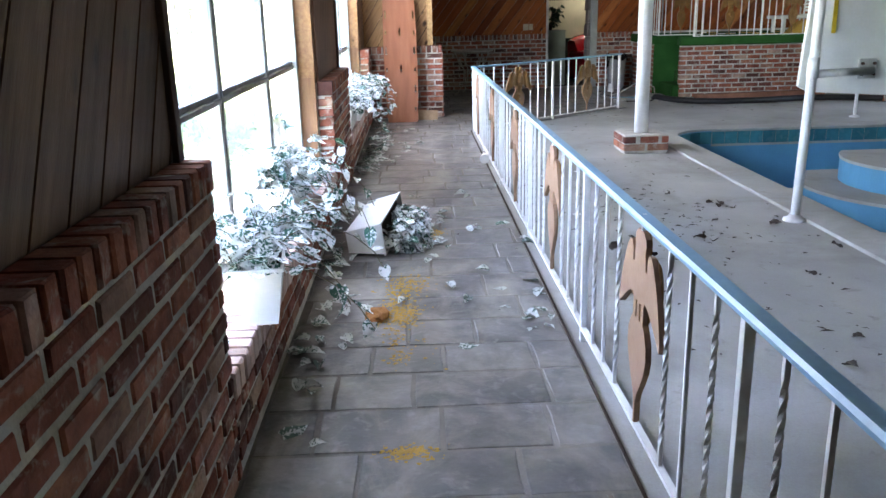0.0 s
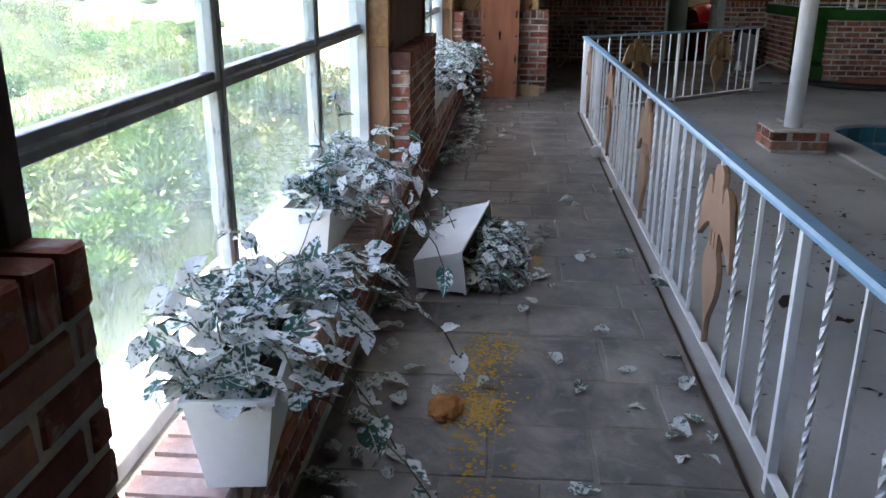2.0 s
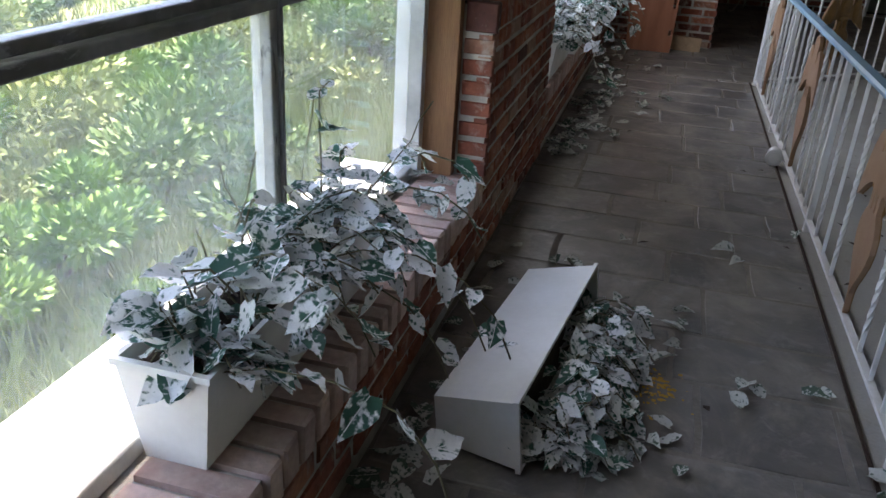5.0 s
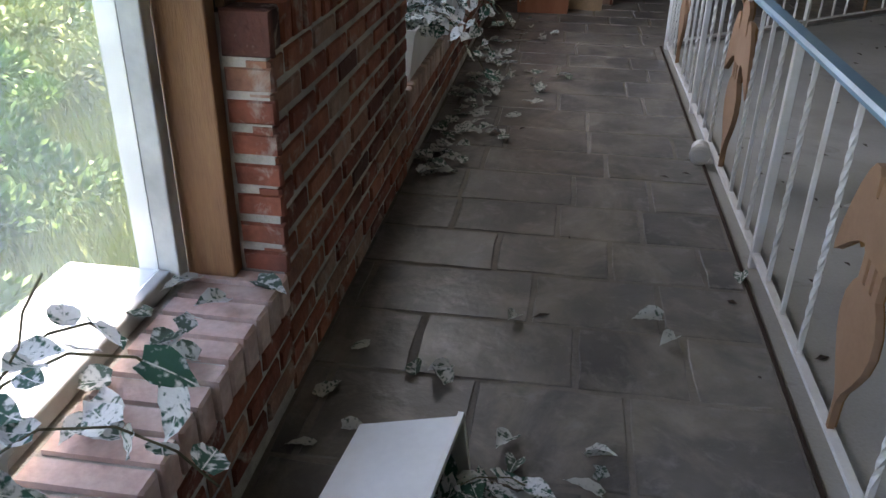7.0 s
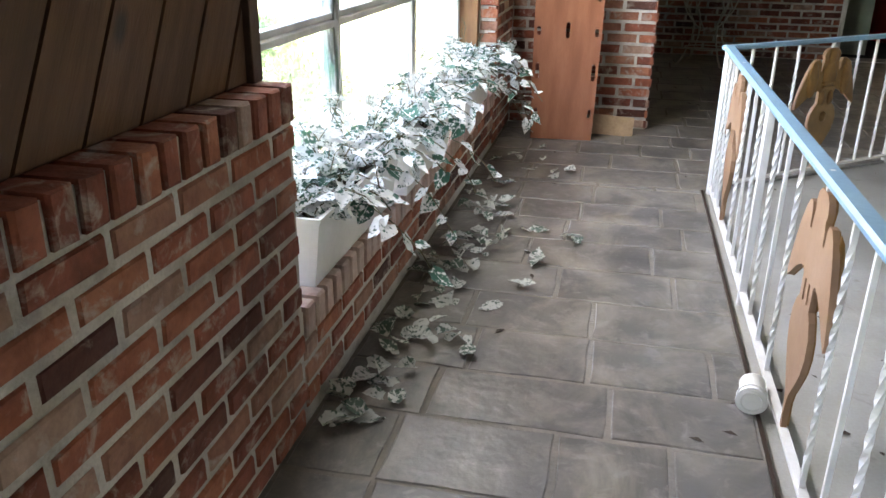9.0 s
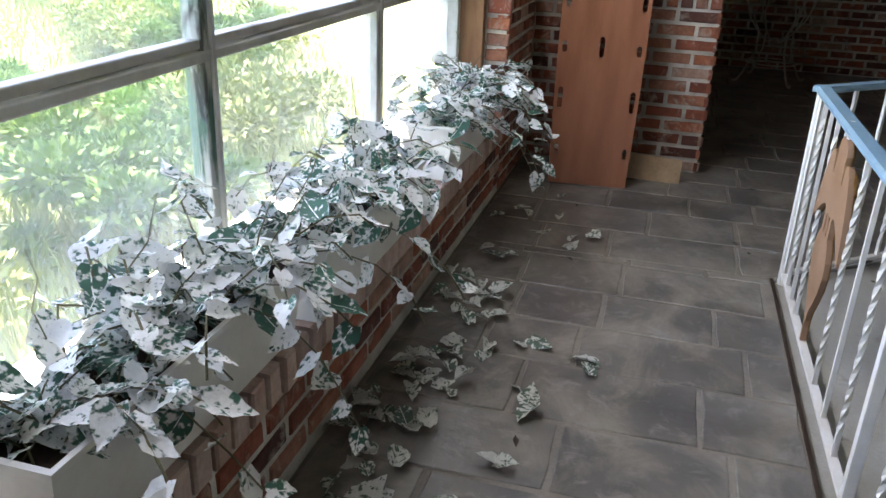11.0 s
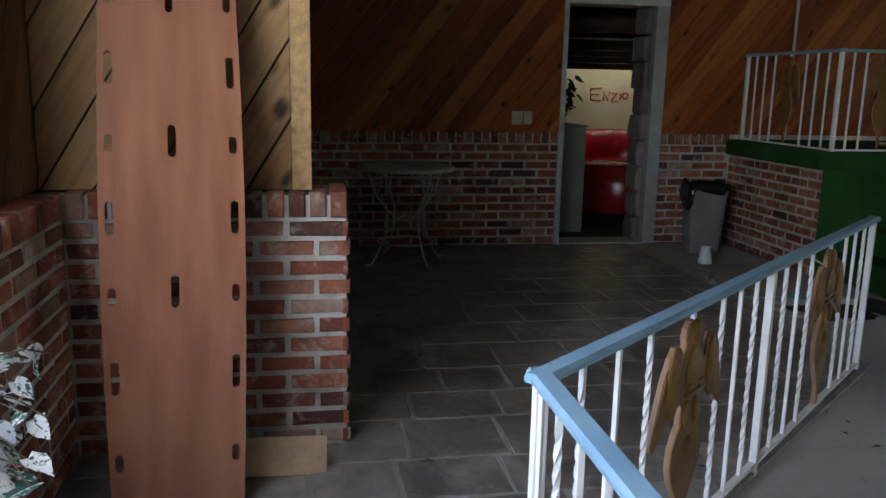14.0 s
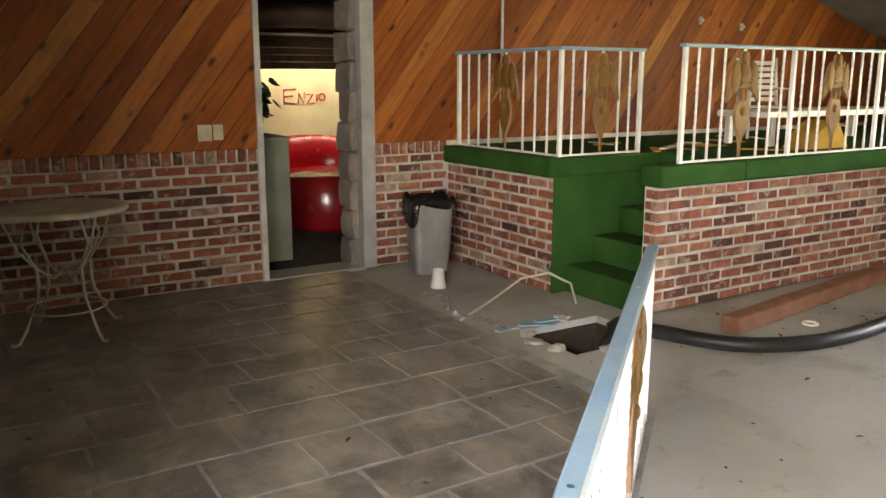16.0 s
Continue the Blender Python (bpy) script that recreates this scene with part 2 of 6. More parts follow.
gb.inputs["Transmission Weight"].default_value, gb.inputs["Roughness"].default_value, gb.inputs["IOR"].default_value = 1.0, 0.01, 1.33


# ---------- mesh helpers ----------
def box(bm, x0, x1, y0, y1, z0, z1, bevel=0.0):
    """A box between two corners, its edges chamfered by bevel."""
    r = bmesh.ops.create_cube(bm, size=1.0, matrix=Matrix.Translation(((x0 + x1) / 2, (y0 + y1) / 2, (z0 + z1) / 2)) @ Matrix.Diagonal((x1 - x0, y1 - y0, z1 - z0, 1)))
    if bevel:
        es = list({e for v in r["verts"] for e in v.link_edges})
        bmesh.ops.bevel(bm, geom=es, offset=bevel, segments=2, affect="EDGES", profile=0.5)
    return bm


def boxbm(*a, bevel=0.0):
    return box(bmesh.new(), *a, bevel=bevel)


def tube(bm, pts, r, seg=10, closed=False, cap=True):
    """A round tube through points; r is one radius or one per point."""
    pts = [Vector(p) for p in pts]
    rs = [r] * len(pts) if isinstance(r, (int, float)) else r
    rings = []
    for i, p in enumerate(pts):
        d = (pts[min(i + 1, len(pts) - 1)] - pts[max(i - 1, 0)]).normalized()
        a = d.cross(Vector((0, 0, 1)) if abs(d.z) < 0.95 else Vector((1, 0, 0))).normalized()
        b = d.cross(a)
        rings.append([bm.verts.new(p + rs[i] * (math.cos(t) * a + math.sin(t) * b)) for t in (2 * math.pi * k / seg for k in range(seg))])
    for q, s in zip(rings, rings[1:]):
        for k in range(seg):
            bm.faces.new((q[k], q[(k + 1) % seg], s[(k + 1) % seg], s[k])).smooth = True
    if cap:
        bm.faces.new(rings[0]), bm.faces.new(rings[-1])
    return bm


def prism(bm, poly, y0, y1, bevel=0.0):
    """Extrude an x-z outline from y0 to y1."""
    a = [bm.verts.new((x, y0, z)) for x, z in poly]
    b = [bm.verts.new((x, y1, z)) for x, z in poly]
    fs = [bm.faces.new(a), bm.faces.new(b[::-1])]
    n = len(poly)
    for k in range(n):
        fs.append(bm.faces.new((a[k], b[k], b[(k + 1) % n], a[(k + 1) % n])))
    bmesh.ops.recalc_face_normals(bm, faces=fs)
    return bm


def mesh_of(name, bm, material):
    bmesh.ops.recalc_face_normals(bm, faces=bm.faces)
    me = bpy.data.meshes.new(name)
    bm.to_mesh(me)
    bm.free()
    me.materials.append(M[material] if isinstance(material, str) else material)
    return me


def part(name, bm, material, parent=None, label=""):
    """One bmesh as one mesh object under a thing or a part."""
    ob = new(name, mesh_of(name, bm, material) if isinstance(bm, bmesh.types.BMesh) else bm)
    ob.parent = parent
    return tagged(ob, label) if label else ob


def thing(name, x, y, z, label, category, group="", kind="", rz=0.0):
    ob = new(name)
    ob.empty_display_size = 0.1
    ob.matrix_world = pose(x, y, z, 0, 0, rz)
    return tagged(ob, label, category, group, kind)


def structure(name, bm, material, label, category):
    return tagged(part(name, bm, material), label, category, kind="structure")


# ---------- measures of the place ----------
CAP, SILL, CAP_S = 0.95, 0.352, 1.0213
W1A, W1B, W2A, W2B = 1.9, 5.37, 6.86, 10.03
HEAD, EAVE, RIDGE_X, RIDGE_Z = 2.08, 2.3, 4.9, 3.48
BACK, SOUTH, EAST = 14.485, -3.5, 10.2
PIER_X, PIER_Y = 0.955, 10.73
DOOR_A, DOOR_B, DOOR_H = 2.95, 3.73, 2.01
PLAT_X, PLAT_Y1, PLAT_Y2, PLAT_Z, SIDE_X = 4.48, 13.16, 12.43, 0.912, 4.70
HOLE = (3.80, 4.40, 12.10, 12.60)
RAIL_X, CORNER_Y, RAIL_Z = 1.268, 9.39, 0.758
RAIL_END = (3.46, 11.27)
EDGE_X = 3.60
POOL = (3.45, 8.6, -1.5, 8.95)


def roof_z(x):
    return EAVE + (RIDGE_Z - EAVE) * (x + 0.3) / (RIDGE_X + 0.3) if x < RIDGE_X else RIDGE_Z + (1.93 - RIDGE_Z) * (x - RIDGE_X) / (10.1 - RIDGE_X)


# ---------- shell ----------
bm = bmesh.new()
box(bm, -0.3, RAIL_X - 0.03, SOUTH, BACK + 0.2, -0.2, -0.0025)
floor = structure("floor", bm, "grout", "grey-brown slate floor of the passage in running rows", "floor")
bm = bmesh.new()
prism(bm, [(RAIL_X - 0.03, CORNER_Y), (EDGE_X - 0.012, RAIL_END[1] + 0.05), (EDGE_X - 0.012, BACK + 0.2), (RAIL_X - 0.03, BACK + 0.2)], 0.0025, 0.15)
bm.transform(Matrix.Rotation(radians(-90), 4, "X"))
floor_entry = structure("floor_entry", bm, "pale_grout", "dark slate floor with pale dusty joints", "floor")
bm = bmesh.new()
# deck round the pool and the strip before the platform
X0, X1, Y0, Y1 = POOL
box(bm, RAIL_X - 0.03, X0, SOUTH, BACK + 0.2, -0.2, -0.016)
box(bm, X0, HOLE[0], Y1, BACK + 0.2, -0.2, -0.016)
box(bm, HOLE[1], X1, Y1, BACK + 0.2, -0.2, -0.016)
box(bm, HOLE[0], HOLE[1], Y1, HOLE[2], -0.2, -0.016)
box(bm, HOLE[0], HOLE[1], HOLE[3], BACK + 0.2, -0.2, -0.016)
box(bm, X1, EAST, SOUTH, BACK + 0.2, -0.2, -0.016)
box(bm, X0, X1, SOUTH, Y0, -0.2, -0.016)
deck = structure("pool_deck", bm, "deck", "pale worn concrete deck with dirt and debris", "deck")

bm = bmesh.new()
box(bm, -0.30, -0.012, SOUTH, W1A, 0, CAP_S - 0.01)
box(bm, -0.30, -0.012, W1B, W2A, 0, CAP - 0.01)
box(bm, -0.30, -0.012, W2B, BACK, 0, CAP - 0.01)
box(bm, -0.30, -0.012, W1A, W1B, 0, SILL - 0.012)
box(bm, -0.30, -0.012, W2A, W2B, 0, SILL - 0.012)
wall_west = structure("wall_west", bm, "mortar", "red brick window wall with low sills and taller piers", "wall")
bm = bmesh.new()
for a, b in ((SOUTH, W1A), (W1B, W2A), (W2B, BACK)):
    box(bm, -0.30, -0.11, a, b, CAP - 0.01, EAVE)
box(bm, -0.30, -0.11, W1A, W1B, HEAD, EAVE)
box(bm, -0.30, -0.11, W2A, W2B, HEAD, EAVE)
wall_west_upper = structure("wall_west_upper", bm, "groove", "dark wood panelling above the brick piers", "wall")
bm = bmesh.new()
poly = [(-0.3, 0), (DOOR_A, 0), (DOOR_A, DOOR_H), (DOOR_B, DOOR_H), (DOOR_B, 0), (EAST, 0), (EAST, roof_z(EAST)), (RIDGE_X, RIDGE_Z), (-0.3, EAVE)]
prism(bm, poly, BACK + 0.012, BACK + 0.22)
wall_north = structure("wall_north", bm, "mortar", "end wall with brick wainscot and diagonal cedar boards", "wall")
bm = bmesh.new()
box(bm, -0.012, PIER_X - 0.012, PIER_Y + 0.012, PIER_Y + 0.29, 0, CAP - 0.01)
wall_stub = structure("wall_stub", bm, "mortar", "short brick partition with boards above", "wall")
bm = bmesh.new()
box(bm, -0.11, 0.80, PIER_Y + 0.09, PIER_Y + 0.2, CAP - 0.01, EAVE + 0.15)
wall_stub_upper = structure("wall_stub_upper", bm, "groove", "board-clad upper part of the partition", "wall")
bm = bmesh.new()
prism(bm, [(-0.3, 0), (EAST, 0), (EAST, roof_z(EAST)), (RIDGE_X, RIDGE_Z), (-0.3, EAVE)], SOUTH - 0.2, SOUTH)
# unseen closing wall, coloured dark so that little light bounces back
wall_south = structure("wall_south", bm, "brown_board", "unseen end wall, dark to cut bounced light", "wall")
# east wall: dark to cut bounce, one unseen opening added to light the platform
bm = bmesh.new()
box(bm, EAST, EAST + 0.2, SOUTH - 0.2, BACK + 0.2, 0, 0.5)
box(bm, EAST, EAST + 0.2, SOUTH - 0.2, BACK + 0.2, 1.75, 2.1)
for a, b in ((SOUTH - 0.2, 9.4), (11.1, BACK + 0.2)):
    box(bm, EAST, EAST + 0.2, a, b, 0.5, 1.75)
wall_east = structure("wall_east", bm, "brown_board", "far side wall, dark to cut bounced light, with an added opening", "wall")
bm = bmesh.new()
prism(bm, [(-0.62, EAVE - 0.073), (RIDGE_X, RIDGE_Z), (RIDGE_X, RIDGE_Z + 0.15), (-0.62, EAVE + 0.077)], SOUTH - 0.2, BACK + 0.2)
prism(bm, [(RIDGE_X, RIDGE_Z), (EAST + 0.6, roof_z(EAST + 0.6)), (EAST + 0.6, roof_z(EAST + 0.6) + 0.15), (RIDGE_X, RIDGE_Z + 0.15)], SOUTH - 0.2, BACK + 0.2)
ceiling = structure("ceiling", bm, "plaster", "pitched ceiling of pale panels", "ceiling")

# ---------- windows ----------
def window(name, ya, yb, mullions, tz, bar):
    w = thing(name, -0.27, ya, SILL, "weathered white steel window with large dirty panes", "window", kind="structure")
    n = yb - ya
    part("window_frame", boxbm(-0.05, 0.05, 0, 0.045, 0, HEAD - SILL, bevel=0.004), "frame_paint", w)
    part("window_frame", boxbm(-0.05, 0.05, n - 0.10, n - 0.055, 0, HEAD - SILL, bevel=0.004), "frame_paint", w)
    part("window_frame", boxbm(-0.05, 0.05, 0.045, n - 0.1, HEAD - SILL - 0.05, HEAD - SILL, bevel=0.004), "frame_paint", w)
    part("window_sill", boxbm(-0.22, 0.03, 0.045, n - 0.1, -0.01, 0.035, bevel=0.006), "frame_paint", w, "white painted sill")
    tz -= SILL
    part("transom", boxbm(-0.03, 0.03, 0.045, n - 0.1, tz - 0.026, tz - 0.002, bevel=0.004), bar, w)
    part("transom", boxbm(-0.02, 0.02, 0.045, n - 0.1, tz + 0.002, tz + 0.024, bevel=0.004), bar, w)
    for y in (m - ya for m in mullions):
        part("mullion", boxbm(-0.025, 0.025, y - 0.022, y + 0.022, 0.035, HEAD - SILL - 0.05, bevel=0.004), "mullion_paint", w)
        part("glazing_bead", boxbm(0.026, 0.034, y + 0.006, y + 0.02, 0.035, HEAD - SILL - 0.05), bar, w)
    edges = [0.025] + [m - ya for m in mullions] + [n - 0.08]
    for e0, e1 in zip(edges, edges[1:]):
        for z0, z1 in ((0.035, tz - 0.022), (tz + 0.022, HEAD - SILL - 0.05)):
            p = part("pane", boxbm(-0.003, 0.003, e0 + 0.02, e1 - 0.02, z0, z1), "glass", w)
            p.visible_shadow = False
    return w


window("window_1", W1A, W1B, (3.11, 4.25), 1.073, "frame_backlit")
window("window_2", W2A, W2B, (7.86, 8.96), 0.985, "frame_paint")

# ---------- pool ----------
bm = bmesh.new()
box(bm, X0 - 0.2, X1 + 0.2, Y0 - 0.2, Y1 + 0.2, -1.45, -1.25)
for a in ((X0 - 0.2, X0, Y0 - 0.2, Y1 + 0.2), (X1, X1 + 0.2, Y0 - 0.2, Y1 + 0.2), (X0, X1, Y0 - 0.2, Y0), (X0, X1, Y1, Y1 + 0.2)):
    box(bm, *a, -1.25, -0.2)
pool = structure("pool_basin", bm, "pool_blue", "empty blue painted swimming pool", "pool")

# ---------- platform ----------
bm = bmesh.new()
box(bm, PLAT_X + 0.012, EAST, PLAT_Y1, BACK, 0, PLAT_Z - 0.13)
box(bm, PLAT_X + 0.95, EAST, PLAT_Y2 + 0.012, PLAT_Y1, 0, PLAT_Z - 0.13)
box(bm, SIDE_X + 0.012, PLAT_X + 0.95, PLAT_Y2 + 0.012, PLAT_Y2 + 0.12, 0, PLAT_Z - 0.13)
box(bm, 7.312, EAST, 11.15, PLAT_Y2 + 0.012, 0, PLAT_Z - 0.13)
platform = structure("platform", bm, "mortar", "raised brick-faced platform", "platform")
# ---------- railings ----------
def lathe(bm, prof, seg=16):
    """Turn a profile of (radius, z) round the z axis."""
    rings = [[bm.verts.new((r * math.cos(2 * math.pi * k / seg), r * math.sin(2 * math.pi * k / seg), z)) for k in range(seg)] for r, z in prof]
    for q, s in zip(rings, rings[1:]):
        for k in range(seg):
            bm.faces.new((q[k], q[(k + 1) % seg], s[(k + 1) % seg], s[k])).smooth = True
    bm.faces.new(rings[0][::-1]), bm.faces.new(rings[-1])
    return bm


def twisted_bar(h, w=0.0125, turns=3.0, rings=34):
    bm = bmesh.new()
    rows = []
    for i in range(rings):
        f = i / (rings - 1)
        a = 2 * math.pi * turns * min(1, max(0, (f - 0.1) / 0.8)) + math.pi / 4
        rows.append([bm.verts.new((w * 0.72 * math.cos(a + k * math.pi / 2), w * 0.72 * math.sin(a + k * math.pi / 2), f * h)) for k in range(4)])
    for q, s in zip(rows, rows[1:]):
        for k in range(4):
            bm.faces.new((q[k], q[(k + 1) % 4], s[(k + 1) % 4], s[k]))
    return bm


# the bird cutout in half outlines from the foot up: tail, legs, then body with wings and head
TAIL = [(0.007, -0.025), (0.008, 0.05), (0.022, 0.085), (0.060, 0.135), (0.092, 0.185), (0.108, 0.235), (0.104, 0.285), (0.080, 0.325), (0.058, 0.345), (0.030, 0.345), (0.014, 0.345)]
BODY = [(0.014, 0.405), (0.030, 0.405), (0.058, 0.405), (0.072, 0.420), (0.105, 0.412), (0.150, 0.388), (0.200, 0.352), (0.238, 0.325), (0.240, 0.345), (0.226, 0.400), (0.205, 0.460), (0.178, 0.520), (0.148, 0.565), (0.122, 0.588), (0.098, 0.588),
        (0.084, 0.570), (0.080, 0.525), (0.066, 0.525), (0.062, 0.560), (0.056, 0.580), (0.064, 0.604), (0.056, 0.628), (0.030, 0.645)]


def ornament_bm(y0, y1, shrink=1.0, wide=1.0):
    """Tail, three leg strips with slits between them, and the winged body, butted end to end."""
    bm = bmesh.new()
    fit = lambda x, z: (x * wide * shrink, 0.31 + (z - 0.31) * shrink)
    for half in (TAIL, BODY):
        prism(bm, [fit(x, z) for x, z in half] + [fit(-x, z) for x, z in half[::-1]], y0, y1)
    for x0, x1 in ((-0.058, -0.030), (-0.014, 0.014), (0.030, 0.058)):
        prism(bm, [fit(x0, 0.345), fit(x1, 0.345), fit(x1, 0.405), fit(x0, 0.405)], y0, y1)
    bmesh.ops.remove_doubles(bm, verts=bm.verts, dist=1e-5)
    return bm


RM = {}


def rail_run(th, a, b, z0, height, posts, ornaments, gold_side=1, wide=1.0, fall=0.0):
    """Posts, bars and ornaments between two plan points, as parts of th; posts and ornaments are distances along the run."""
    a, b = Vector((*a, 0)), Vector((*b, 0))
    d = (b - a).normalized()
    length = (b - a).length
    ang = math.atan2(d.y, d.x)
    base = Matrix.Translation((a.x, a.y, z0 + fall)) @ Matrix.Rotation(ang, 4, "Z") @ Matrix.Rotation(math.atan2(fall, length), 4, "Y")
    key = (round(height, 3), wide)
    if key not in RM:
        RM[key] = (mesh_of("twisted_bar", twisted_bar(height - 0.055), "white_metal"), mesh_of("plain_bar", boxbm(-0.006, 0.006, -0.006, 0.006, 0, height - 0.055), "white_metal"),
                   mesh_of("post", boxbm(-0.0135, 0.0135, -0.0135, 0.0135, -0.065 if height > 0.75 else -0.03, height - 0.045, bevel=0.002), "white_metal"),
                   mesh_of("ornament", ornament_bm(-0.008, 0.008, 1.0, wide), "ply"), mesh_of("gilt_face", ornament_bm(0, 0.004, 0.985, wide), "gold"),
                   mesh_of("hanger_bar", boxbm(-0.0065, 0.0065, -0.0065, 0.0065, 0, height - 0.69), "white_metal"))
    tw, pl, po, orn, gilt, hang = RM[key]

    def put(name, me, s, z, parent=th, extra=None):
        o = new(name, me)
        o.parent = parent
        m = base @ Matrix.Translation((s, 0, z))
        o.matrix_world = m if extra is None else m @ extra
        return o
    for s in posts:
        put("post", po, s, 0.03)
    for s in ornaments:
        o = put("ornament", orn, s, 0.035 + 0.025)
        for side in (-0.012, 0.008):
            if side * gold_side > 0:
                g = new("gilt_face", gilt)
                g.parent = o
                g.location = (0, side, 0)
                g.scale = (1, 1, 1)
        for name, dx, dz in RELIEF_AT:
            e = new(name, RELIEF[name])
            e.parent = o
            e.location = (dx * wide, 0.012 * gold_side, dz)
        put("hanger_bar", hang, s, 0.69)
    # bars between the posts and ornaments
    marks = sorted([(s, 0) for s in posts] + [(s, 1) for s in ornaments])
    for (s0, k0), (s1, k1) in zip(marks, marks[1:]):
        n = 3 if s1 - s0 > 0.4 else 2
        step = (s1 - s0) / (n + (1.0 if k0 == k1 else 1.55))
        for i in range(1, n + 1):
            s2 = s1 - step * i if k0 else s0 + step * i
            put("twisted_bar" if i % 2 else "plain_bar", tw if i % 2 else pl, s2, 0.035)
    bm = boxbm(0, length, -0.0125, 0.0125, 0.022, 0.035, bevel=0.001)
    o = part("bottom_rail", bm, "white_metal", th)
    o.matrix_world = base
    bm = bmesh.new()
    prof = [(-0.024, height - 0.022), (-0.026, height - 0.010), (-0.019, height), (0.019, height), (0.026, height - 0.010), (0.024, height - 0.022)]
    e0, e1 = -0.026, length + 0.026
    va = [bm.verts.new((e0, y, z)) for y, z in prof]
    vb = [bm.verts.new((e1, y, z)) for y, z in prof]
    bm.faces.new(va), bm.faces.new(vb[::-1])
    for k in range(len(prof)):
        bm.faces.new((va[k], vb[k], vb[(k + 1) % 6], va[(k + 1) % 6]))
    o = part("top_rail", bm, "blue_paint", th, "faded blue painted handrail" )
    o.matrix_world = base


def knob_bm(rx, rz):
    bm = bmesh.new()
    bmesh.ops.create_icosphere(bm, subdivisions=2, radius=1.0, matrix=Matrix.Diagonal((rx, 0.016, rz, 1)))
    return bm


# raised head, breast, wing and leg forms on the gilded side
RELIEF = {"head": mesh_of("head", knob_bm(0.034, 0.045), "gold"), "breast": mesh_of("breast", knob_bm(0.055, 0.075), "gold"), "wing": mesh_of("wing", knob_bm(0.042, 0.10), "gold"),
          "leg": mesh_of("leg", knob_bm(0.022, 0.042), "gold"), "tail": mesh_of("tail", knob_bm(0.026, 0.03), "gold"), "band": mesh_of("band", boxbm(-0.05, 0.05, -0.014, 0.014, -0.007, 0.007, bevel=0.003), "gold")}
RELIEF_AT = [("head", 0, 0.60), ("breast", 0, 0.50), ("wing", -0.135, 0.48), ("wing", 0.135, 0.48), ("leg", -0.032, 0.375), ("leg", 0.032, 0.375), ("tail", 0, 0.27), ("band", 0, 0.46), ("band", 0, 0.435)]
corridor_rail = thing("railing", RAIL_X, CORNER_Y, 0, "white iron railing with twisted bars, blue handrail and brown bird cutouts", "railing")
S = CORNER_Y + 2.6
rail_run(corridor_rail, (RAIL_X + 0.035, -2.6), (RAIL_X, CORNER_Y), 0.0, RAIL_Z, [S - 0, S - 1.39, S - 3.08, S - 4.77, S - 6.46, S - 8.16, S - 9.86, S - 11.55],
         [S - 0.57, S - 2.30, S - 3.99, S - 5.62, S - 7.33, S - 9.03, S - 10.7], gold_side=-1, fall=0.034)
D2 = (Vector(RAIL_END) - Vector((RAIL_X, CORNER_Y))).length
diagonal_rail = thing("railing", RAIL_END[0], RAIL_END[1], 0, "white iron railing with blue handrail and gilded bird cutouts", "railing")
rail_run(diagonal_rail, (RAIL_X, CORNER_Y), RAIL_END, 0.0, RAIL_Z, [0.0, D2 * 0.5, D2], [D2 * 0.27, D2 * 0.75], gold_side=-1)

# ---------- leaves ----------
def leaf_mat(name, pale, green, most):
    """Plastic leaf, pale with green between its side veins; most sets how green the greenest leaves are."""
    m = mat(name, pale, 0.55, scale=62, bump=0.4, bump_scale=120, fine=0.14, rnd=0.10)
    nt = m.node_tree
    b, mix = nt.nodes["Principled BSDF"], next(n for n in nt.nodes if n.type == "MIX")
    mix.inputs[7].default_value = (*green, 1)
    tc, oi, noi = (next(n for n in nt.nodes if n.type == k) for k in ("TEX_COORD", "OBJECT_INFO", "TEX_NOISE"))

    def calc(op, *ins):
        n = nt.nodes.new("ShaderNodeMath")
        n.operation = op
        for k, v in enumerate(ins):
            if isinstance(v, (int, float)):
                n.inputs[k].default_value = v
            else:
                nt.links.new(v, n.inputs[k])
        return n.outputs[0]
    sep = nt.nodes.new("ShaderNodeSeparateXYZ")
    nt.links.new(tc.outputs["Object"], sep.inputs[0])
    side = calc("ABSOLUTE", sep.outputs[0])
    vein = calc("SINE", calc("MULTIPLY", calc("SUBTRACT", sep.outputs[1], calc("MULTIPLY", side, 0.9)), 430.0))
    rib = calc("LESS_THAN", side, 0.0011)
    amount = calc("ADD", calc("MULTIPLY", vein, 0.035), calc("ADD", noi.outputs[0], calc("MULTIPLY", calc("POWER", oi.outputs["Random"], 2.0), most)))
    ramp = next(n for n in nt.nodes if n.type == "MAP_RANGE")
    ramp.inputs[1].default_value, ramp.inputs[2].default_value = 0.56, 0.66
    nt.links.new(calc("SUBTRACT", amount, calc("MULTIPLY", rib, 0.2)), ramp.inputs[0])
    thin, ms = nt.nodes.new("ShaderNodeBsdfTranslucent"), nt.nodes.new("ShaderNodeMixShader")
    ms.inputs[0].default_value = 0.22
    nt.links.new(b.inputs["Base Color"].links[0].from_socket, thin.inputs[0])
    nt.links.new(b.outputs[0], ms.inputs[1]), nt.links.new(thin.outputs[0], ms.inputs[2])
    nt.links.new(ms.outputs[0], nt.nodes["Material Output"].inputs[0])
    return m


M["pale_leaf"] = leaf_mat("pale_leaf", (0.84, 0.86, 0.85), (0.045, 0.135, 0.10), 0.22)
M["dust_leaf"] = leaf_mat("dust_leaf", (0.60, 0.62, 0.58), (0.08, 0.13, 0.10), 0.20)
M["stem"] = mat("stem", (0.16, 0.15, 0.09), 0.8, scale=20)


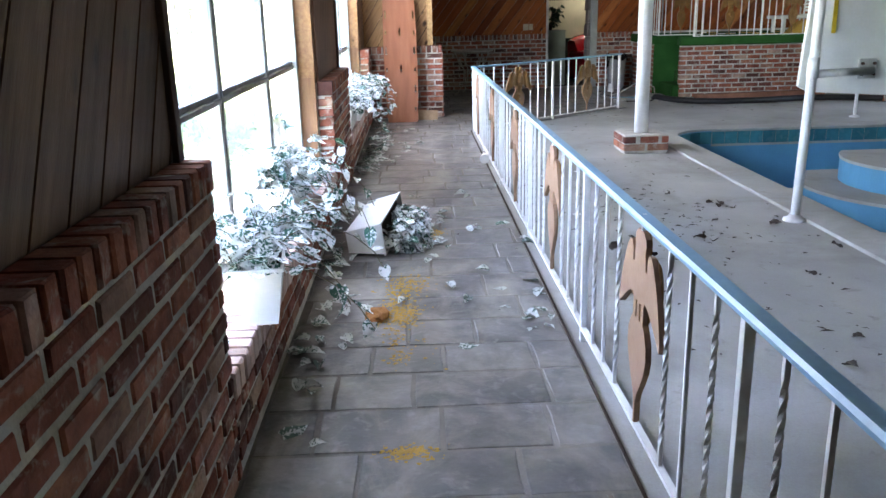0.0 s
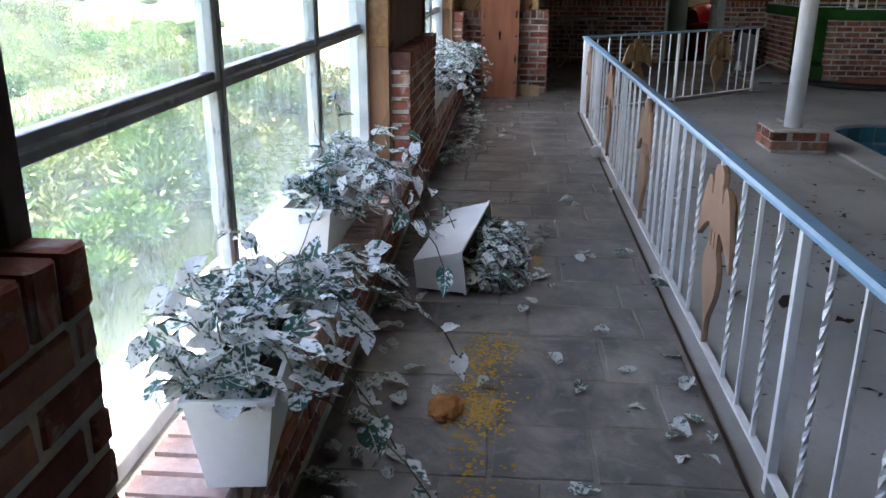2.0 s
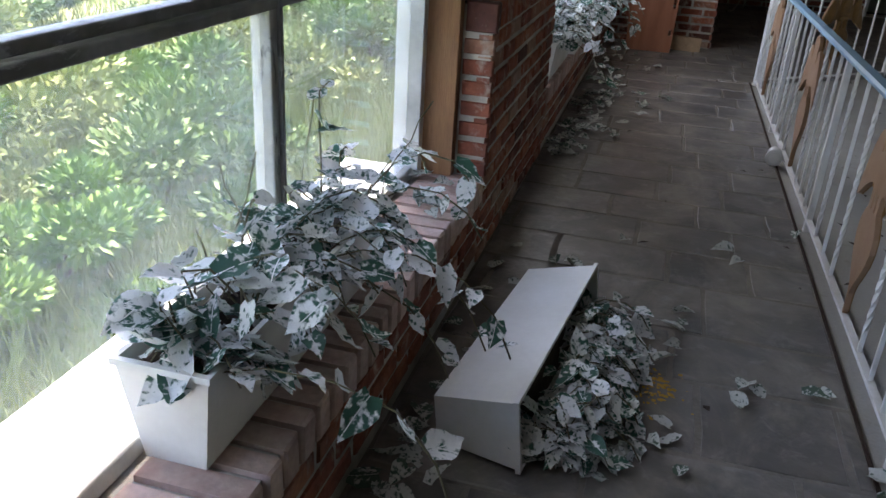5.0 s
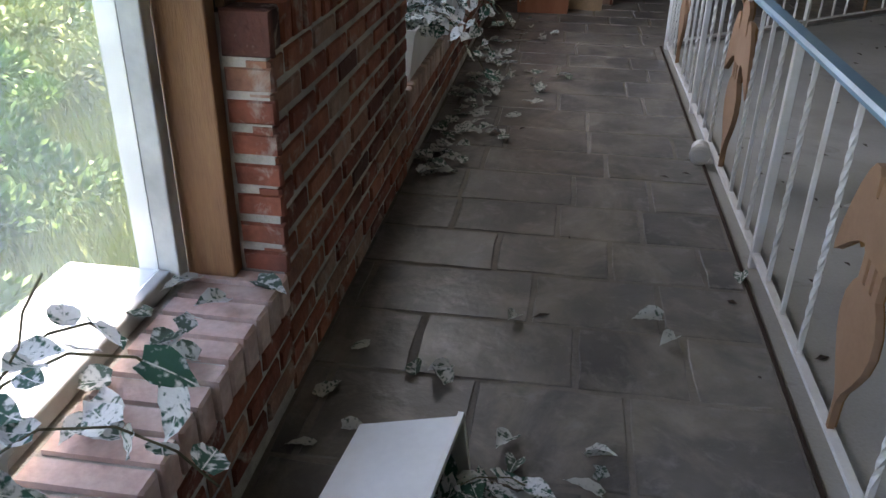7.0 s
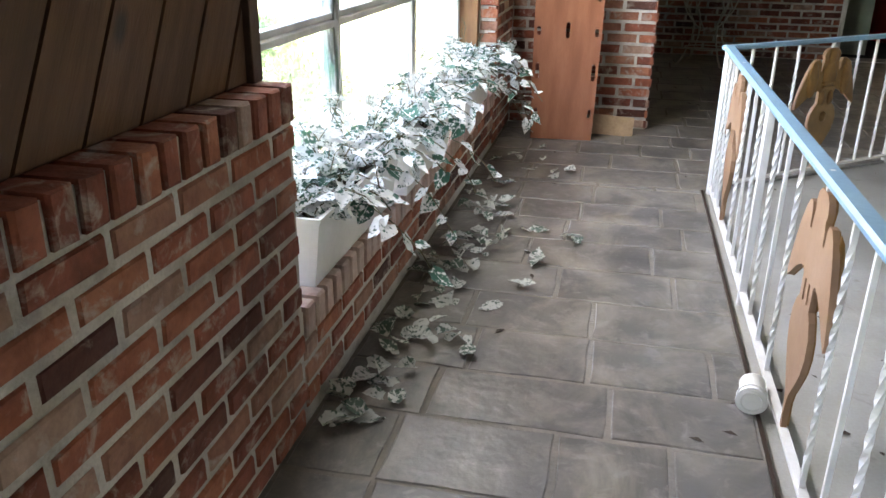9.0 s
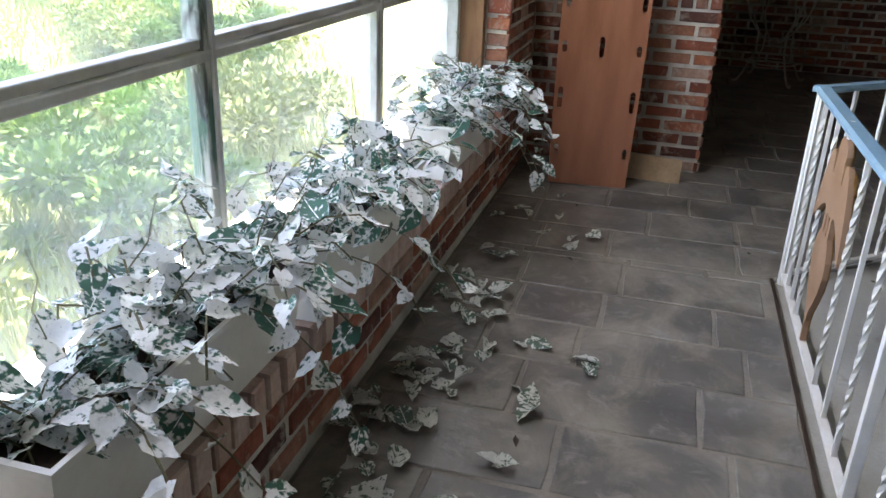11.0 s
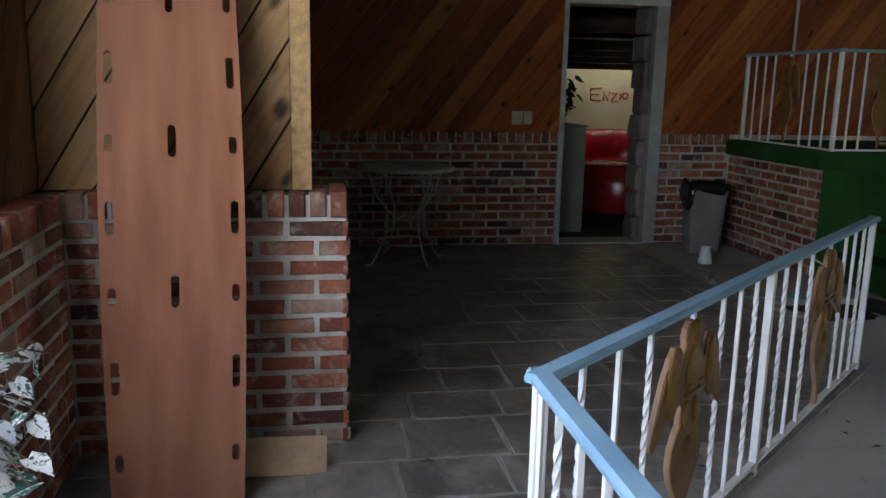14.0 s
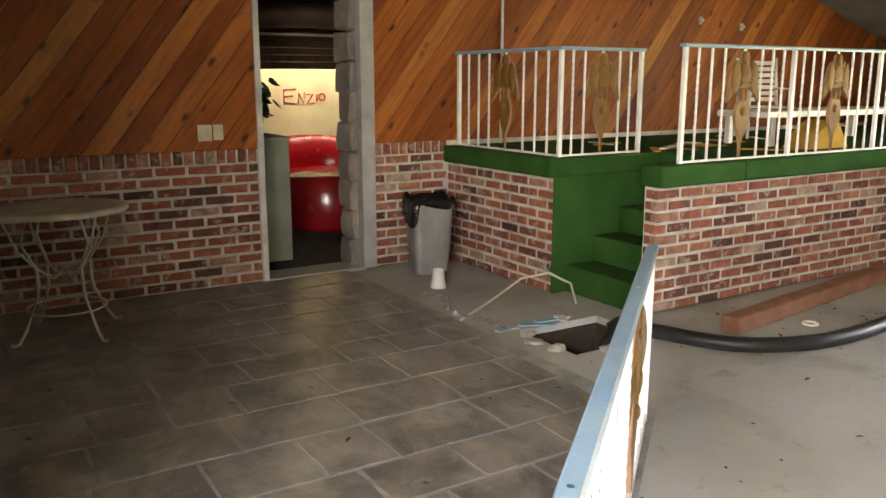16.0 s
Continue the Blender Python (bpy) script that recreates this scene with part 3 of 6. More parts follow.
def leaf_bm(length, fold, curl, twist=0.0):
    """A heart-shaped leaf along +y, folded on its midrib."""
    rows = [(0.0, 0.05), (0.02, 0.27), (0.12, 0.40), (0.26, 0.45), (0.42, 0.42), (0.58, 0.33), (0.74, 0.20), (0.88, 0.085), (1.0, 0.0)]
    bm = bmesh.new()
    last = None
    for i, (t, w) in enumerate(rows):
        z = curl * math.sin(t * 2.2) * length
        back = -0.10 if i == 1 else 0.0
        mid = bm.verts.new((0, t * length, z))
        if w:
            wob = 0.020 * length * (1 if i % 2 else -1)
            l = bm.verts.new((-w * length * 0.78, (t + back) * length, z + fold * w * length + wob + twist * w * length))
            r = bm.verts.new((w * length * 0.78, (t + back) * length, z + fold * w * length - wob - twist * w * length))
        else:
            l = r = None
        if last:
            a, b, c = last
            bm.faces.new((a, b, mid, l) if l else (a, b, mid)).smooth = True
            bm.faces.new((b, c, r, mid) if r else (b, c, mid)).smooth = True
        last = (l, mid, r)
    return bm


LEAVES = [mesh_of("leaf", leaf_bm(0.072 * s, f, c, t), "pale_leaf") for s, f, c, t in ((1.0, 0.25, 0.1, 0), (0.9, 0.1, -0.2, 0.1), (1.1, 0.4, -0.12, -0.12), (0.8, 0.2, 0.2, 0.15), (1.2, 0.15, -0.3, 0.05))]
DRY = [mesh_of("leaf", leaf_bm(0.085 * s, f, c, t), "dust_leaf") for s, f, c, t in ((1.0, 0.3, 0.08, 0.1), (0.85, 0.5, 0.12, -0.1), (1.1, -0.2, -0.1, 0.15), (0.9, 0.7, 0.1, 0.0))]
rng = random.Random(5)


def ivy(name, y0, y1, x, z, stems, reach, label, lean=0.35, droop=1.0, per=7, trails=0, clear=0.04):
    """A plastic ivy growing out of a trough: wiry stems that arch over, with leaves along them."""
    th = thing(name, x, (y0 + y1) / 2, z, label, "ivy", "ivy in the window planters")
    wires = bmesh.new()
    inv = th.matrix_world.inverted()
    for k in range(stems + trails):
        p = Vector((x + rng.uniform(-0.05, 0.05), rng.uniform(y0 + clear, y1 - 0.04), z))
        a = rng.uniform(0, 2 * math.pi)
        d = Vector((math.cos(a) * 0.7 + lean * rng.random(), math.sin(a) * 0.7, rng.uniform(0.7, 1.5))).normalized()
        if k % 5 == 0 and clear > 0:
            p.y = y0 + rng.uniform(0.015, 0.12)
        if k >= stems:
            d = Vector((1.0, rng.uniform(-0.5, 0.5), rng.uniform(0.1, 0.5))).normalized()
        pts = [p.copy()]
        step = reach * (rng.uniform(1.3, 1.7) if k >= stems else rng.uniform(0.35, 0.7) if k % 5 == 0 else rng.uniform(0.6, 1.25)) / 9
        for i in range(10):
            p = p + d * step
            d = (d + Vector((0.03 * lean, 0, -0.13 * droop * (1 + 0.18 * i))) + Vector([rng.uniform(-0.12, 0.12) for _ in range(3)])).normalized()
            if p.x < -0.22:
                p.x, d.x = -0.22, abs(d.x) * 0.3
            if clear > 0 and p.y < y0 + 0.03 and p.x < x + 0.12:
                p.y, d.y = y0 + 0.03, abs(d.y) * 0.4
            if p.z < SILL + 0.02 and p.x < 0.02:
                p.z = SILL + 0.02
            pts.append(p.copy())
        tube(wires, [inv @ q for q in pts[::2] + ([pts[-1]] if len(pts) % 2 == 0 else [])], 0.0022, 4, cap=False)
        for j in range(per):
            f = 1 + (j + rng.random() * 0.8) * 9 / per
            i = min(int(f), 9)
            q = pts[i].lerp(pts[i + 1], f - int(f)) if i < 10 else pts[-1]
            dd = (pts[i + 1] - pts[i]).normalized()
            side = Vector((rng.uniform(-1, 1), rng.uniform(-1, 1), rng.uniform(-0.6, 0.25)))
            fw = (dd * 0.4 + side).normalized()
            up = Vector((rng.uniform(-0.5, 0.9), rng.uniform(-0.6, 0.6), 1)).normalized()
            rx = fw.cross(up).normalized()
            m = Matrix((rx, fw, rx.cross(fw))).transposed().to_4x4()
            m.translation = q
            o = new("leaf", LEAVES[rng.randrange(5)])
            o.parent = th
            o.matrix_world = m @ Matrix.Scale(rng.uniform(0.75, 1.2), 4)
    for k in range(stems // 9 if droop < 1.4 else 0):
        q = Vector((x + rng.uniform(-0.1, 0.05), rng.uniform(y0 + 0.05, y1), z))
        d = Vector((rng.uniform(-0.3, 0.5), rng.uniform(-0.5, 0.5), 1.0))
        bare = [q + d * (0.05 * i) + Vector((0.012 * rng.uniform(-1, 1), 0.012 * rng.uniform(-1, 1), 0)) for i in range(rng.randrange(5, 8))]
        tube(wires, [inv @ Vector((max(v.x, -0.22), v.y, v.z)) for v in bare], 0.0016, 4, cap=False)
    part("stem", wires, "stem", th, "thin brown wire stems")
    return th


def planter_meshes(length):
    """A trough with sloping sides, 0.21 high, its rim turned out."""
    bm = bmesh.new()
    h = 0.21

    def ring(wx, ly, z):
        return [bm.verts.new(p) for p in ((-wx, -ly, z), (wx, -ly, z), (wx, ly, z), (-wx, ly, z))]
    L = length / 2
    rr = [ring(0.060, L - 0.02, 0.0), ring(0.0865, L - 0.002, h - 0.014), ring(0.093, L + 0.004, h - 0.012), ring(0.093, L + 0.004, h), ring(0.082, L - 0.008, h), ring(0.058, L - 0.026, 0.02)]
    for q, s in zip(rr, rr[1:]):
        for k in range(4):
            bm.faces.new((q[k], q[(k + 1) % 4], s[(k + 1) % 4], s[k]))
    bm.faces.new(rr[0][::-1]), bm.faces.new(rr[-1])
    soil = bmesh.new()
    box(soil, -0.074, 0.074, -L + 0.012, L - 0.012, h - 0.05, h - 0.03)
    return bm, soil


def planter(x, y0, y1, z=SILL, rz=0.0):
    th = thing("planter", x, (y0 + y1) / 2, z, "white plastic window trough with sloping sides on the brick sill", "planter", "white planters", rz=rz)
    a, b = planter_meshes(y1 - y0)
    part("trough", a, "planter_white", th)
    part("filling", b, "earth", th, "dark foam filling")
    return th


LBL = "faded white and green plastic ivy spilling from a trough"
for x, y0, y1, rz, n, reach, lean, droop, trails, clear in ((-0.03, 2.29, 2.97, 7, 40, 0.31, 0.2, 1.0, 3, 0.06), (-0.165, 3.64, 4.50, 0, 48, 0.33, 0.6, 1.2, 4, 0.03), (-0.085, 6.98, 7.80, 0, 42, 0.30, 0.3, 1.1, 3, 0.08),
                                                            (-0.05, 7.84, 8.60, 0, 43, 0.28, 0.0, 1.1, 1, -0.06), (-0.07, 9.02, 9.80, 0, 42, 0.32, 0.4, 1.0, 4, 0.04)):
    planter(x, y0, y1, rz=rz)
    ivy("ivy", y0, y1, x, SILL + 0.18, n, reach, LBL, lean, droop, trails=trails, clear=clear)

fallen = tagged(planter(0, 0, 0.79), "white plastic trough tipped on its side on the floor", "planter")
fallen.matrix_world = Matrix.Translation((0.189, 4.70, 0.085)) @ Matrix.Rotation(radians(-6.7), 4, "Z") @ Matrix.Rotation(radians(83), 4, "Y") @ Matrix.Scale(1.08, 4)
spilt = ivy("ivy", 4.28, 5.05, 0.42, 0.07, 40, 0.27, "faded plastic ivy spilt over the floor beside a tipped trough", lean=2.4, droop=1.5, per=7)


def floor_leaf(x, y, z, kind=None):
    o = new("fallen_leaf", DRY[rng.randrange(4)] if kind is None else kind)
    o.matrix_world = pose(x, y, z + 0.012, rng.uniform(-16, 16), rng.uniform(-22, 22), rng.uniform(0, 360)) @ Matrix.Scale(rng.uniform(0.7, 1.15), 4)
    return tagged(o, "curled pale plastic ivy leaf lying loose", "leaf", "fallen ivy leaves")


NEAR_POWDER = [(0.74, 3.61), (0.82, 3.47), (0.98, 3.33), (1.01, 3.62), (1.09, 4.87), (0.94, 4.88), (0.92, 4.74), (1.21, 4.54), (1.21, 4.43), (1.2, 3.73), (1.17, 3.51), (1.16, 3.45), (1.08, 3.24), (1.16, 3.24), (1.05, 3.14), (1.11, 3.15), (1.08, 3.04), (1.14, 3.05), (1.19, 3.18), (0.74, 2.88), (0.95, 3.89), (0.5, 3.46), (0.34, 3.36), (0.22, 3.27), (0.22, 3.01), (0.24, 2.86), (0.2, 3.52), (0.67, 4.18), (0.61, 4.08), (0.72, 5.24), (0.67, 4.9), (0.94, 5.87), (0.09, 3.45), (0.08, 3.36), (0.07, 3.18), (0.07, 2.98), (0.11, 2.97), (0.06, 2.87), (0.1, 3.77), (0.14, 3.88)]
BY_TROUGH = [(0.52, 5.82), (0.97, 5.78), (0.75, 5.12), (0.96, 4.87), (1.13, 4.89), (1.22, 6.21), (0.11, 5.62), (0.06, 5.35), (0.28, 5.48), (0.36, 5.54), (0.36, 5.45), (0.64, 8.49), (0.5, 8.19), (0.46, 7.91), (0.38, 7.75)]
MID_PASSAGE = [(0.42, 8.59), (0.64, 8.5), (0.44, 8.27), (0.48, 8.2), (0.45, 7.91), (0.38, 7.75), (0.3, 10.02), (0.43, 9.47), (0.5, 9.6), (0.31, 8.72), (0.3, 8.5), (0.2, 8.42)]
WALL_PILE = [(0.07, 6.95), (0.08, 6.85), (0.15, 6.87), (0.02, 6.85), (0.17, 7.02), (0.11, 7.13), (0.09, 7.04), (0.05, 7.49), (0.14, 7.39), (0.26, 7.37), (0.3, 7.38), (0.17, 7.46), (0.13, 7.56), (0.14, 7.66), (0.11, 7.26), (0.19, 7.93), (0.18, 7.79), (0.24, 8), (0.12, 8.06), (0.16, 8.23), (0.11, 8.25), (0.21, 8.7), (0.2, 8.83)]
FAR_PASSAGE = [(0.42, 9.4), (0.49, 9.53), (0.41, 8.51), (0.63, 8.41), (0.15, 8.84), (0.04, 9.04), (0.2, 9.19), (0.26, 9.54), (0.35, 9.71), (0.29, 8.4), (0.23, 8.29), (0.17, 8.25), (0.21, 8.6), (0.07, 8.24), (0.2, 8.75)]
ON_SILL = [(-0.18, 5.28), (-0.08, 5.19), (-0.15, 5.13), (-0.12, 5.04), (-0.21, 5.11), (-0.18, 4.89), (-0.09, 4.75), (-0.15, 4.78), (-0.05, 5.29)]
for x, y in NEAR_POWDER + BY_TROUGH + MID_PASSAGE + FAR_PASSAGE:
    floor_leaf(x, y, 0.0)
floor_leaf(0.27, 4.55, 0.158)
for x, y in WALL_PILE:
    for k in range(2):
        floor_leaf(max(0.05, x + rng.uniform(-0.04, 0.04)), y + rng.uniform(-0.05, 0.05), 0.014 * k)
for x, y in ON_SILL:
    floor_leaf(x, y, SILL + 0.003)
for k in range(80):
    y = rng.choice((rng.uniform(2.0, 5.3), rng.uniform(6.9, 10.0), rng.uniform(7.0, 9.0)))
    floor_leaf(0.05 + abs(rng.gauss(0, 0.09)), y, rng.choice((0, 0, 0.015)))
for k in range(24):
    floor_leaf(rng.uniform(0.3, 0.75), rng.uniform(4.2, 5.3), 0.0)
for k in range(12):
    floor_leaf(rng.uniform(-0.17, -0.02), rng.choice((rng.uniform(4.72, 5.3), rng.uniform(3.05, 3.55), rng.uniform(1.97, 2.25), rng.uniform(8.66, 8.96))), SILL + 0.002)

# ---------- clutter in the passage ----------
M["yellow_powder"] = mat("yellow_powder", (0.55, 0.33, 0.06), 0.95, scale=30, bump=0.8)
M["orange_lump"] = mat("orange_lump", (0.42, 0.18, 0.05), 0.9, scale=25, bump=1.0)
bm = bmesh.new()
prng = random.Random(9)
for cx, cy, n, sx, sy in ((0.47, 3.38, 420, 0.05, 0.20), (0.50, 3.72, 240, 0.07, 0.10), (0.45, 3.28, 240, 0.06, 0.06), (0.47, 2.78, 60, 0.03, 0.05), (0.51, 2.00, 200, 0.05, 0.025), (0.6, 2.85, 20, 0.08, 0.08), (0.66, 4.75, 120, 0.05, 0.06)):
    for k in range(n):
        x, y, r = prng.gauss(cx, sx), prng.gauss(cy, sy), prng.uniform(0.002, 0.010)
        vs = [bm.verts.new((x + r * prng.uniform(0.6, 1.3) * math.cos(a), y + r * prng.uniform(0.6, 1.3) * math.sin(a), 0.001)) for a in (0, 1, 2, 3, 4, 5)]
        top = bm.verts.new((x, y, 0.001 + r * 0.3))
        for i in range(6):
            bm.faces.new((vs[i], vs[(i + 1) % 6], top))
tagged(part("yellow_powder", bm, "yellow_powder"), "yellow crumbled powder strewn on the slate floor", "powder", kind="stuff")
bm = bmesh.new()
bmesh.ops.create_icosphere(bm, subdivisions=3, radius=1.0)
for v in bm.verts:
    v.co *= 1 + 0.28 * noise.noise(v.co * 2.2) + 0.1 * noise.noise(v.co * 6)
    v.co = Vector((v.co.x * 0.055, v.co.y * 0.085, max(-0.3, v.co.z) * 0.03 + 0.009))
o = tagged(part("foam_lump", bm, "orange_lump"), "crumbly orange lump on the slate floor", "lump")
o.location = (0.36, 3.27, 0)
# a white paper cup, crushed, against the railing
def cup_bm(r0, r1, h):
    return lathe(bmesh.new(), [(r0 * 0.94, 0.004), (r0, 0.0), (r0, 0.006), (r0 * 0.6 + r1 * 0.4, h * 0.4), (r1 * 0.99, h - 0.006), (r1 * 1.06, h - 0.004), (r1 * 1.06, h), (r1 * 0.96, h), (r0 * 0.9, 0.01)], 20)


tub = thing("foam_cup", 1.205, 7.20, 0.042, "dirty white foam cup lying beside the railing foot", "cup")
lying = Matrix.Translation((1.205, 7.19, 0.044)) @ Matrix.Rotation(radians(-8), 4, "Z") @ Matrix.Rotation(radians(-88), 4, "X")
o = part("cup", cup_bm(0.040, 0.036, 0.10), "planter_white", tub)
o.matrix_world = lying
for r, z in ((0.0425, 0.006), (0.030, -0.001), (0.041, 0.03)):
    o = part("ridge", tube(bmesh.new(), [(r * math.cos(a), r * math.sin(a), z) for a in (2 * math.pi * k / 24 for k in range(25))], 0.0025, 6, cap=False), "planter_white", tub)
    o.matrix_world = lying
# threshold strip beside the railing
bm = boxbm(RAIL_X - 0.045, RAIL_X - 0.034, SOUTH, CORNER_Y, -0.012, 0.002)
tagged(part("trim", bm, "groove"), "dark edge strip where slate meets deck", "trim", kind="structure")

# ---------- spine board and cardboard at the partition ----------
M["varnish"] = mat("varnish", (0.33, 0.138, 0.078), 0.22, col2=(0.24, 0.092, 0.050), scale=2.2, bump=0.12, bump_scale=30, fine=0.1, stretch=(6, 6, 1))
M["cardboard"] = mat("cardboard", (0.40, 0.27, 0.16), 0.85, scale=9, bump=0.2)
bm = bmesh.new()
Wb, Hb, tb = 0.218, 1.83, 0.018
slots = []
for z, h in ((0.17, 0.026), (0.43, 0.052), (0.68, 0.027), (0.92, 0.052), (1.15, 0.027), (1.38, 0.05), (1.60, 0.027)):
    for s in (-1, 1):
        slots.append((0.186 * s, z, 0.0125, h))
for z in (0.69, 1.16, 1.61):
    slots.append((0.0, z, 0.0125, 0.05))
# the board is laid out as a grid with the slot cells left open
xs = sorted({-Wb, Wb} | {round(sx + e * w, 4) for sx, z, w, h in slots for e in (-1, 1)})
zs = sorted({0.0, Hb} | {round(z + e * h, 4) for sx, z, w, h in slots for e in (-1, 1)})
grid = {}
for i, x in enumerate(xs):
    for j, z in enumerate(zs):
        narrow = 0.9 + 0.1 * math.sin(math.pi * z / Hb)
        for k, y in enumerate((-tb / 2, tb / 2)):
            grid[i, j, k] = bm.verts.new((x * narrow, y, z))
open_cell = lambda i, j: not (0 <= i < len(xs) - 1 and 0 <= j < len(zs) - 1) or any(abs((xs[i] + xs[i + 1]) / 2 - sx) < w and abs((zs[j] + zs[j + 1]) / 2 - z) < h for sx, z, w, h in slots)
for i in range(len(xs) - 1):
    for j in range(len(zs) - 1):
        if open_cell(i, j):
            continue
        for k in (0, 1):
            bm.faces.new([grid[a, b, k] for a, b in ((i, j), (i + 1, j), (i + 1, j + 1), (i, j + 1))])
        for (p, q), (u, v) in ((((i, j), (i + 1, j)), (i, j - 1)), (((i, j + 1), (i + 1, j + 1)), (i, j + 1)), (((i, j), (i, j + 1)), (i - 1, j)), (((i + 1, j), (i + 1, j + 1)), (i + 1, j))):
            if open_cell(u, v):
                bm.faces.new((grid[*p, 0], grid[*q, 0], grid[*q, 1], grid[*p, 1]))
for sx, z, w, h in slots:
    k = 0.9 + 0.1 * math.sin(math.pi * z / Hb)
    for ex in (-1, 1):
        for ez in (-1, 1):
            prism(bm, [(k * (sx + ex * w), z + ez * h), (k * (sx + ex * w * 0.35), z + ez * h), (k * (sx + ex * w), z + ez * (h - 0.65 * w))], -tb / 2, tb / 2)
board = tagged(part("rescue_board", bm, "varnish"), "varnished plywood rescue board with hand slots leaning on the partition", "board")
board.matrix_world = Matrix.Translation((0.40, 10.30, 0.002)) @ Matrix.Rotation(radians(10), 4, "Z") @ Matrix.Rotation(radians(-11.5), 4, "X") @ Matrix.Rotation(radians(1.5), 4, "Y")
carton = thing("cardboard_box", 0.70, 10.55, 0, "flattened torn cardboard carton at the foot of the partition", "carton")
for (x0, x1, y0, y1, z0, z1), r in (((-0.14, 0.16, -0.004, 0.004, 0, 0.13), (-18, 4, 6)), ((-0.14, -0.134, 0, 0.14, 0, 0.26), (0, -12, 0)), ((-0.13, 0.15, 0.01, 0.15, 0.0, 0.006), (3, 0, 5))):
    o = part("flap", boxbm(x0, x1, y0, y1, z0, z1), "cardboard", carton)
    o.matrix_basis = pose(0, -0.05, 0.003, *r)

# ---------- column, pole and backboard ----------
col = thing("column", 2.85, 7.80, 0, "white round steel column on a red brick plinth", "column")
part("shaft", tube(bmesh.new(), [(0, 0, 0.16), (0, 0, 3.0)], 0.068, 20), "white_metal", col)
part("plinth", boxbm(-0.215, 0.215, -0.215, 0.215, -0.016, 0.165, bevel=0.008), "mortar", col)
for s in range(4):
    for i, (u, z) in enumerate(((-0.115, 0.045), (0.115, 0.045), (-0.16, 0.12), (0.03, 0.12), (0.185, 0.12))):
        w = 0.1 if i < 2 else (0.055, 0.09, 0.03)[i - 2]
        o = part("brick", boxbm(-w, w, -0.01, 0.01, -0.032, 0.032, bevel=0.004), "brick", col)
        o.matrix_basis = Matrix.Rotation(s * math.pi / 2, 4, "Z") @ Matrix.Translation((u, -0.2145, z))
pole = thing("backboard_stand", 3.11, 4.85, 0, "white pipe stand with a swivel arm holding a pool backboard", "stand")
part("pole", tube(bmesh.new(), [(0, 0, 0), (0.02, 0, 1.0), (0.05, 0, 2.4)], 0.031, 14), "white_metal", pole)
part("collar", tube(bmesh.new(), [(0.0195, 0, 0.93), (0.0225, 0, 1.06)], 0.037, 14), "white_metal", pole)
part("foot", lathe(bmesh.new(), [(0.075, -0.016), (0.075, 0.0), (0.045, 0.012), (0.04, 0.03)], 18), "white_metal", pole)
part("arm", tube(bmesh.new(), [(0.03, 0, 0.955), (0.50, 0.16, 0.955)], 0.026, 12), "frame_paint", pole, "bare grey metal arm")
panel = bmesh.new()
prism(panel, [(0.03, 0.86), (0.10, 0.82), (1.1, 0.76), (1.18, 0.82), (1.22, 1.9), (0.10, 1.9)], 0.20, 0.235)
part("backboard", panel, "planter_white", pole, "white moulded panel with a yellow stripe")
M["yellow_paint"] = mat("yellow_paint", (0.65, 0.45, 0.03), 0.5)
part("stripe", boxbm(0.215, 0.24, 0.193, 0.20, 1.20, 1.85), "yellow_paint", pole, "yellow painted stripe")
for dx, dz in ((0.44, 0.93), (0.52, 0.93), (0.44, 1.0), (0.52, 1.0)):
    part("bolt", tube(bmesh.new(), [(dx, 0.17, dz), (dx, 0.2, dz)], 0.01, 8), "dark_wood", pole, "dark bolt")
part("bracket", boxbm(0.42, 0.54, 0.185, 0.20, 0.90, 1.03, bevel=0.004), "frame_paint", pole)
post = thing("pool_post", 6.1, 9.75, 0, "thin white steel post beside the pool", "post")
part("shaft", tube(bmesh.new(), [(0, 0, -0.016), (0, 0, 0.95)], 0.02, 10), "white_metal", post)
part("flange", lathe(bmesh.new(), [(0.06, -0.016), (0.06, -0.004), (0.03, 0.01)], 12), "white_metal", post)

# pool edge, tile band and steps
coping = bmesh.new()
for a in ((X0 - 0.28, X0 + 0.02, Y0, Y1 + 0.28), (X0 + 0.02, X1, Y1 - 0.02, Y1 + 0.28)):
    box(coping, *a, -0.02, 0.006, bevel=0.006)
structure("pool_coping", coping, "deck", "smooth grey concrete pool edge", "coping")
# a rounded inner corner
bm = bmesh.new()
R = 0.55
arc = [(X0 + R - R * math.cos(a), Y1 - R + R * math.sin(a)) for a in (math.pi / 2 * k / 8 for k in range(9))]
for z0, z1, m, nm in ((-0.02, 0.0065, "deck", "corner_coping"), (-1.25, -0.0205, "pool_blue", "corner_wall")):
    bm = bmesh.new()
    lo = [bm.verts.new((x, y, z0)) for x, y in [(X0, Y1)] + arc]
    hi = [bm.verts.new((x, y, z1)) for x, y in [(X0, Y1)] + arc]
    bm.faces.new(lo), bm.faces.new(hi)
    for k in range(len(lo)):
        q = (k + 1) % len(lo)
        bm.faces.new((lo[k], lo[q], hi[q], hi[k]))
    o = part(nm, bm, m, pool)
tile = mesh_of("tile", boxbm(-0.072, 0.072, -0.004, 0.004, -0.07, 0.07, bevel=0.002), "pool_tile")


def pool_tile(x, y, rz):
    o = new("tile", tile)
    o.parent = pool
    o.matrix_world = pose(x, y, -0.10, 0, 0, rz)


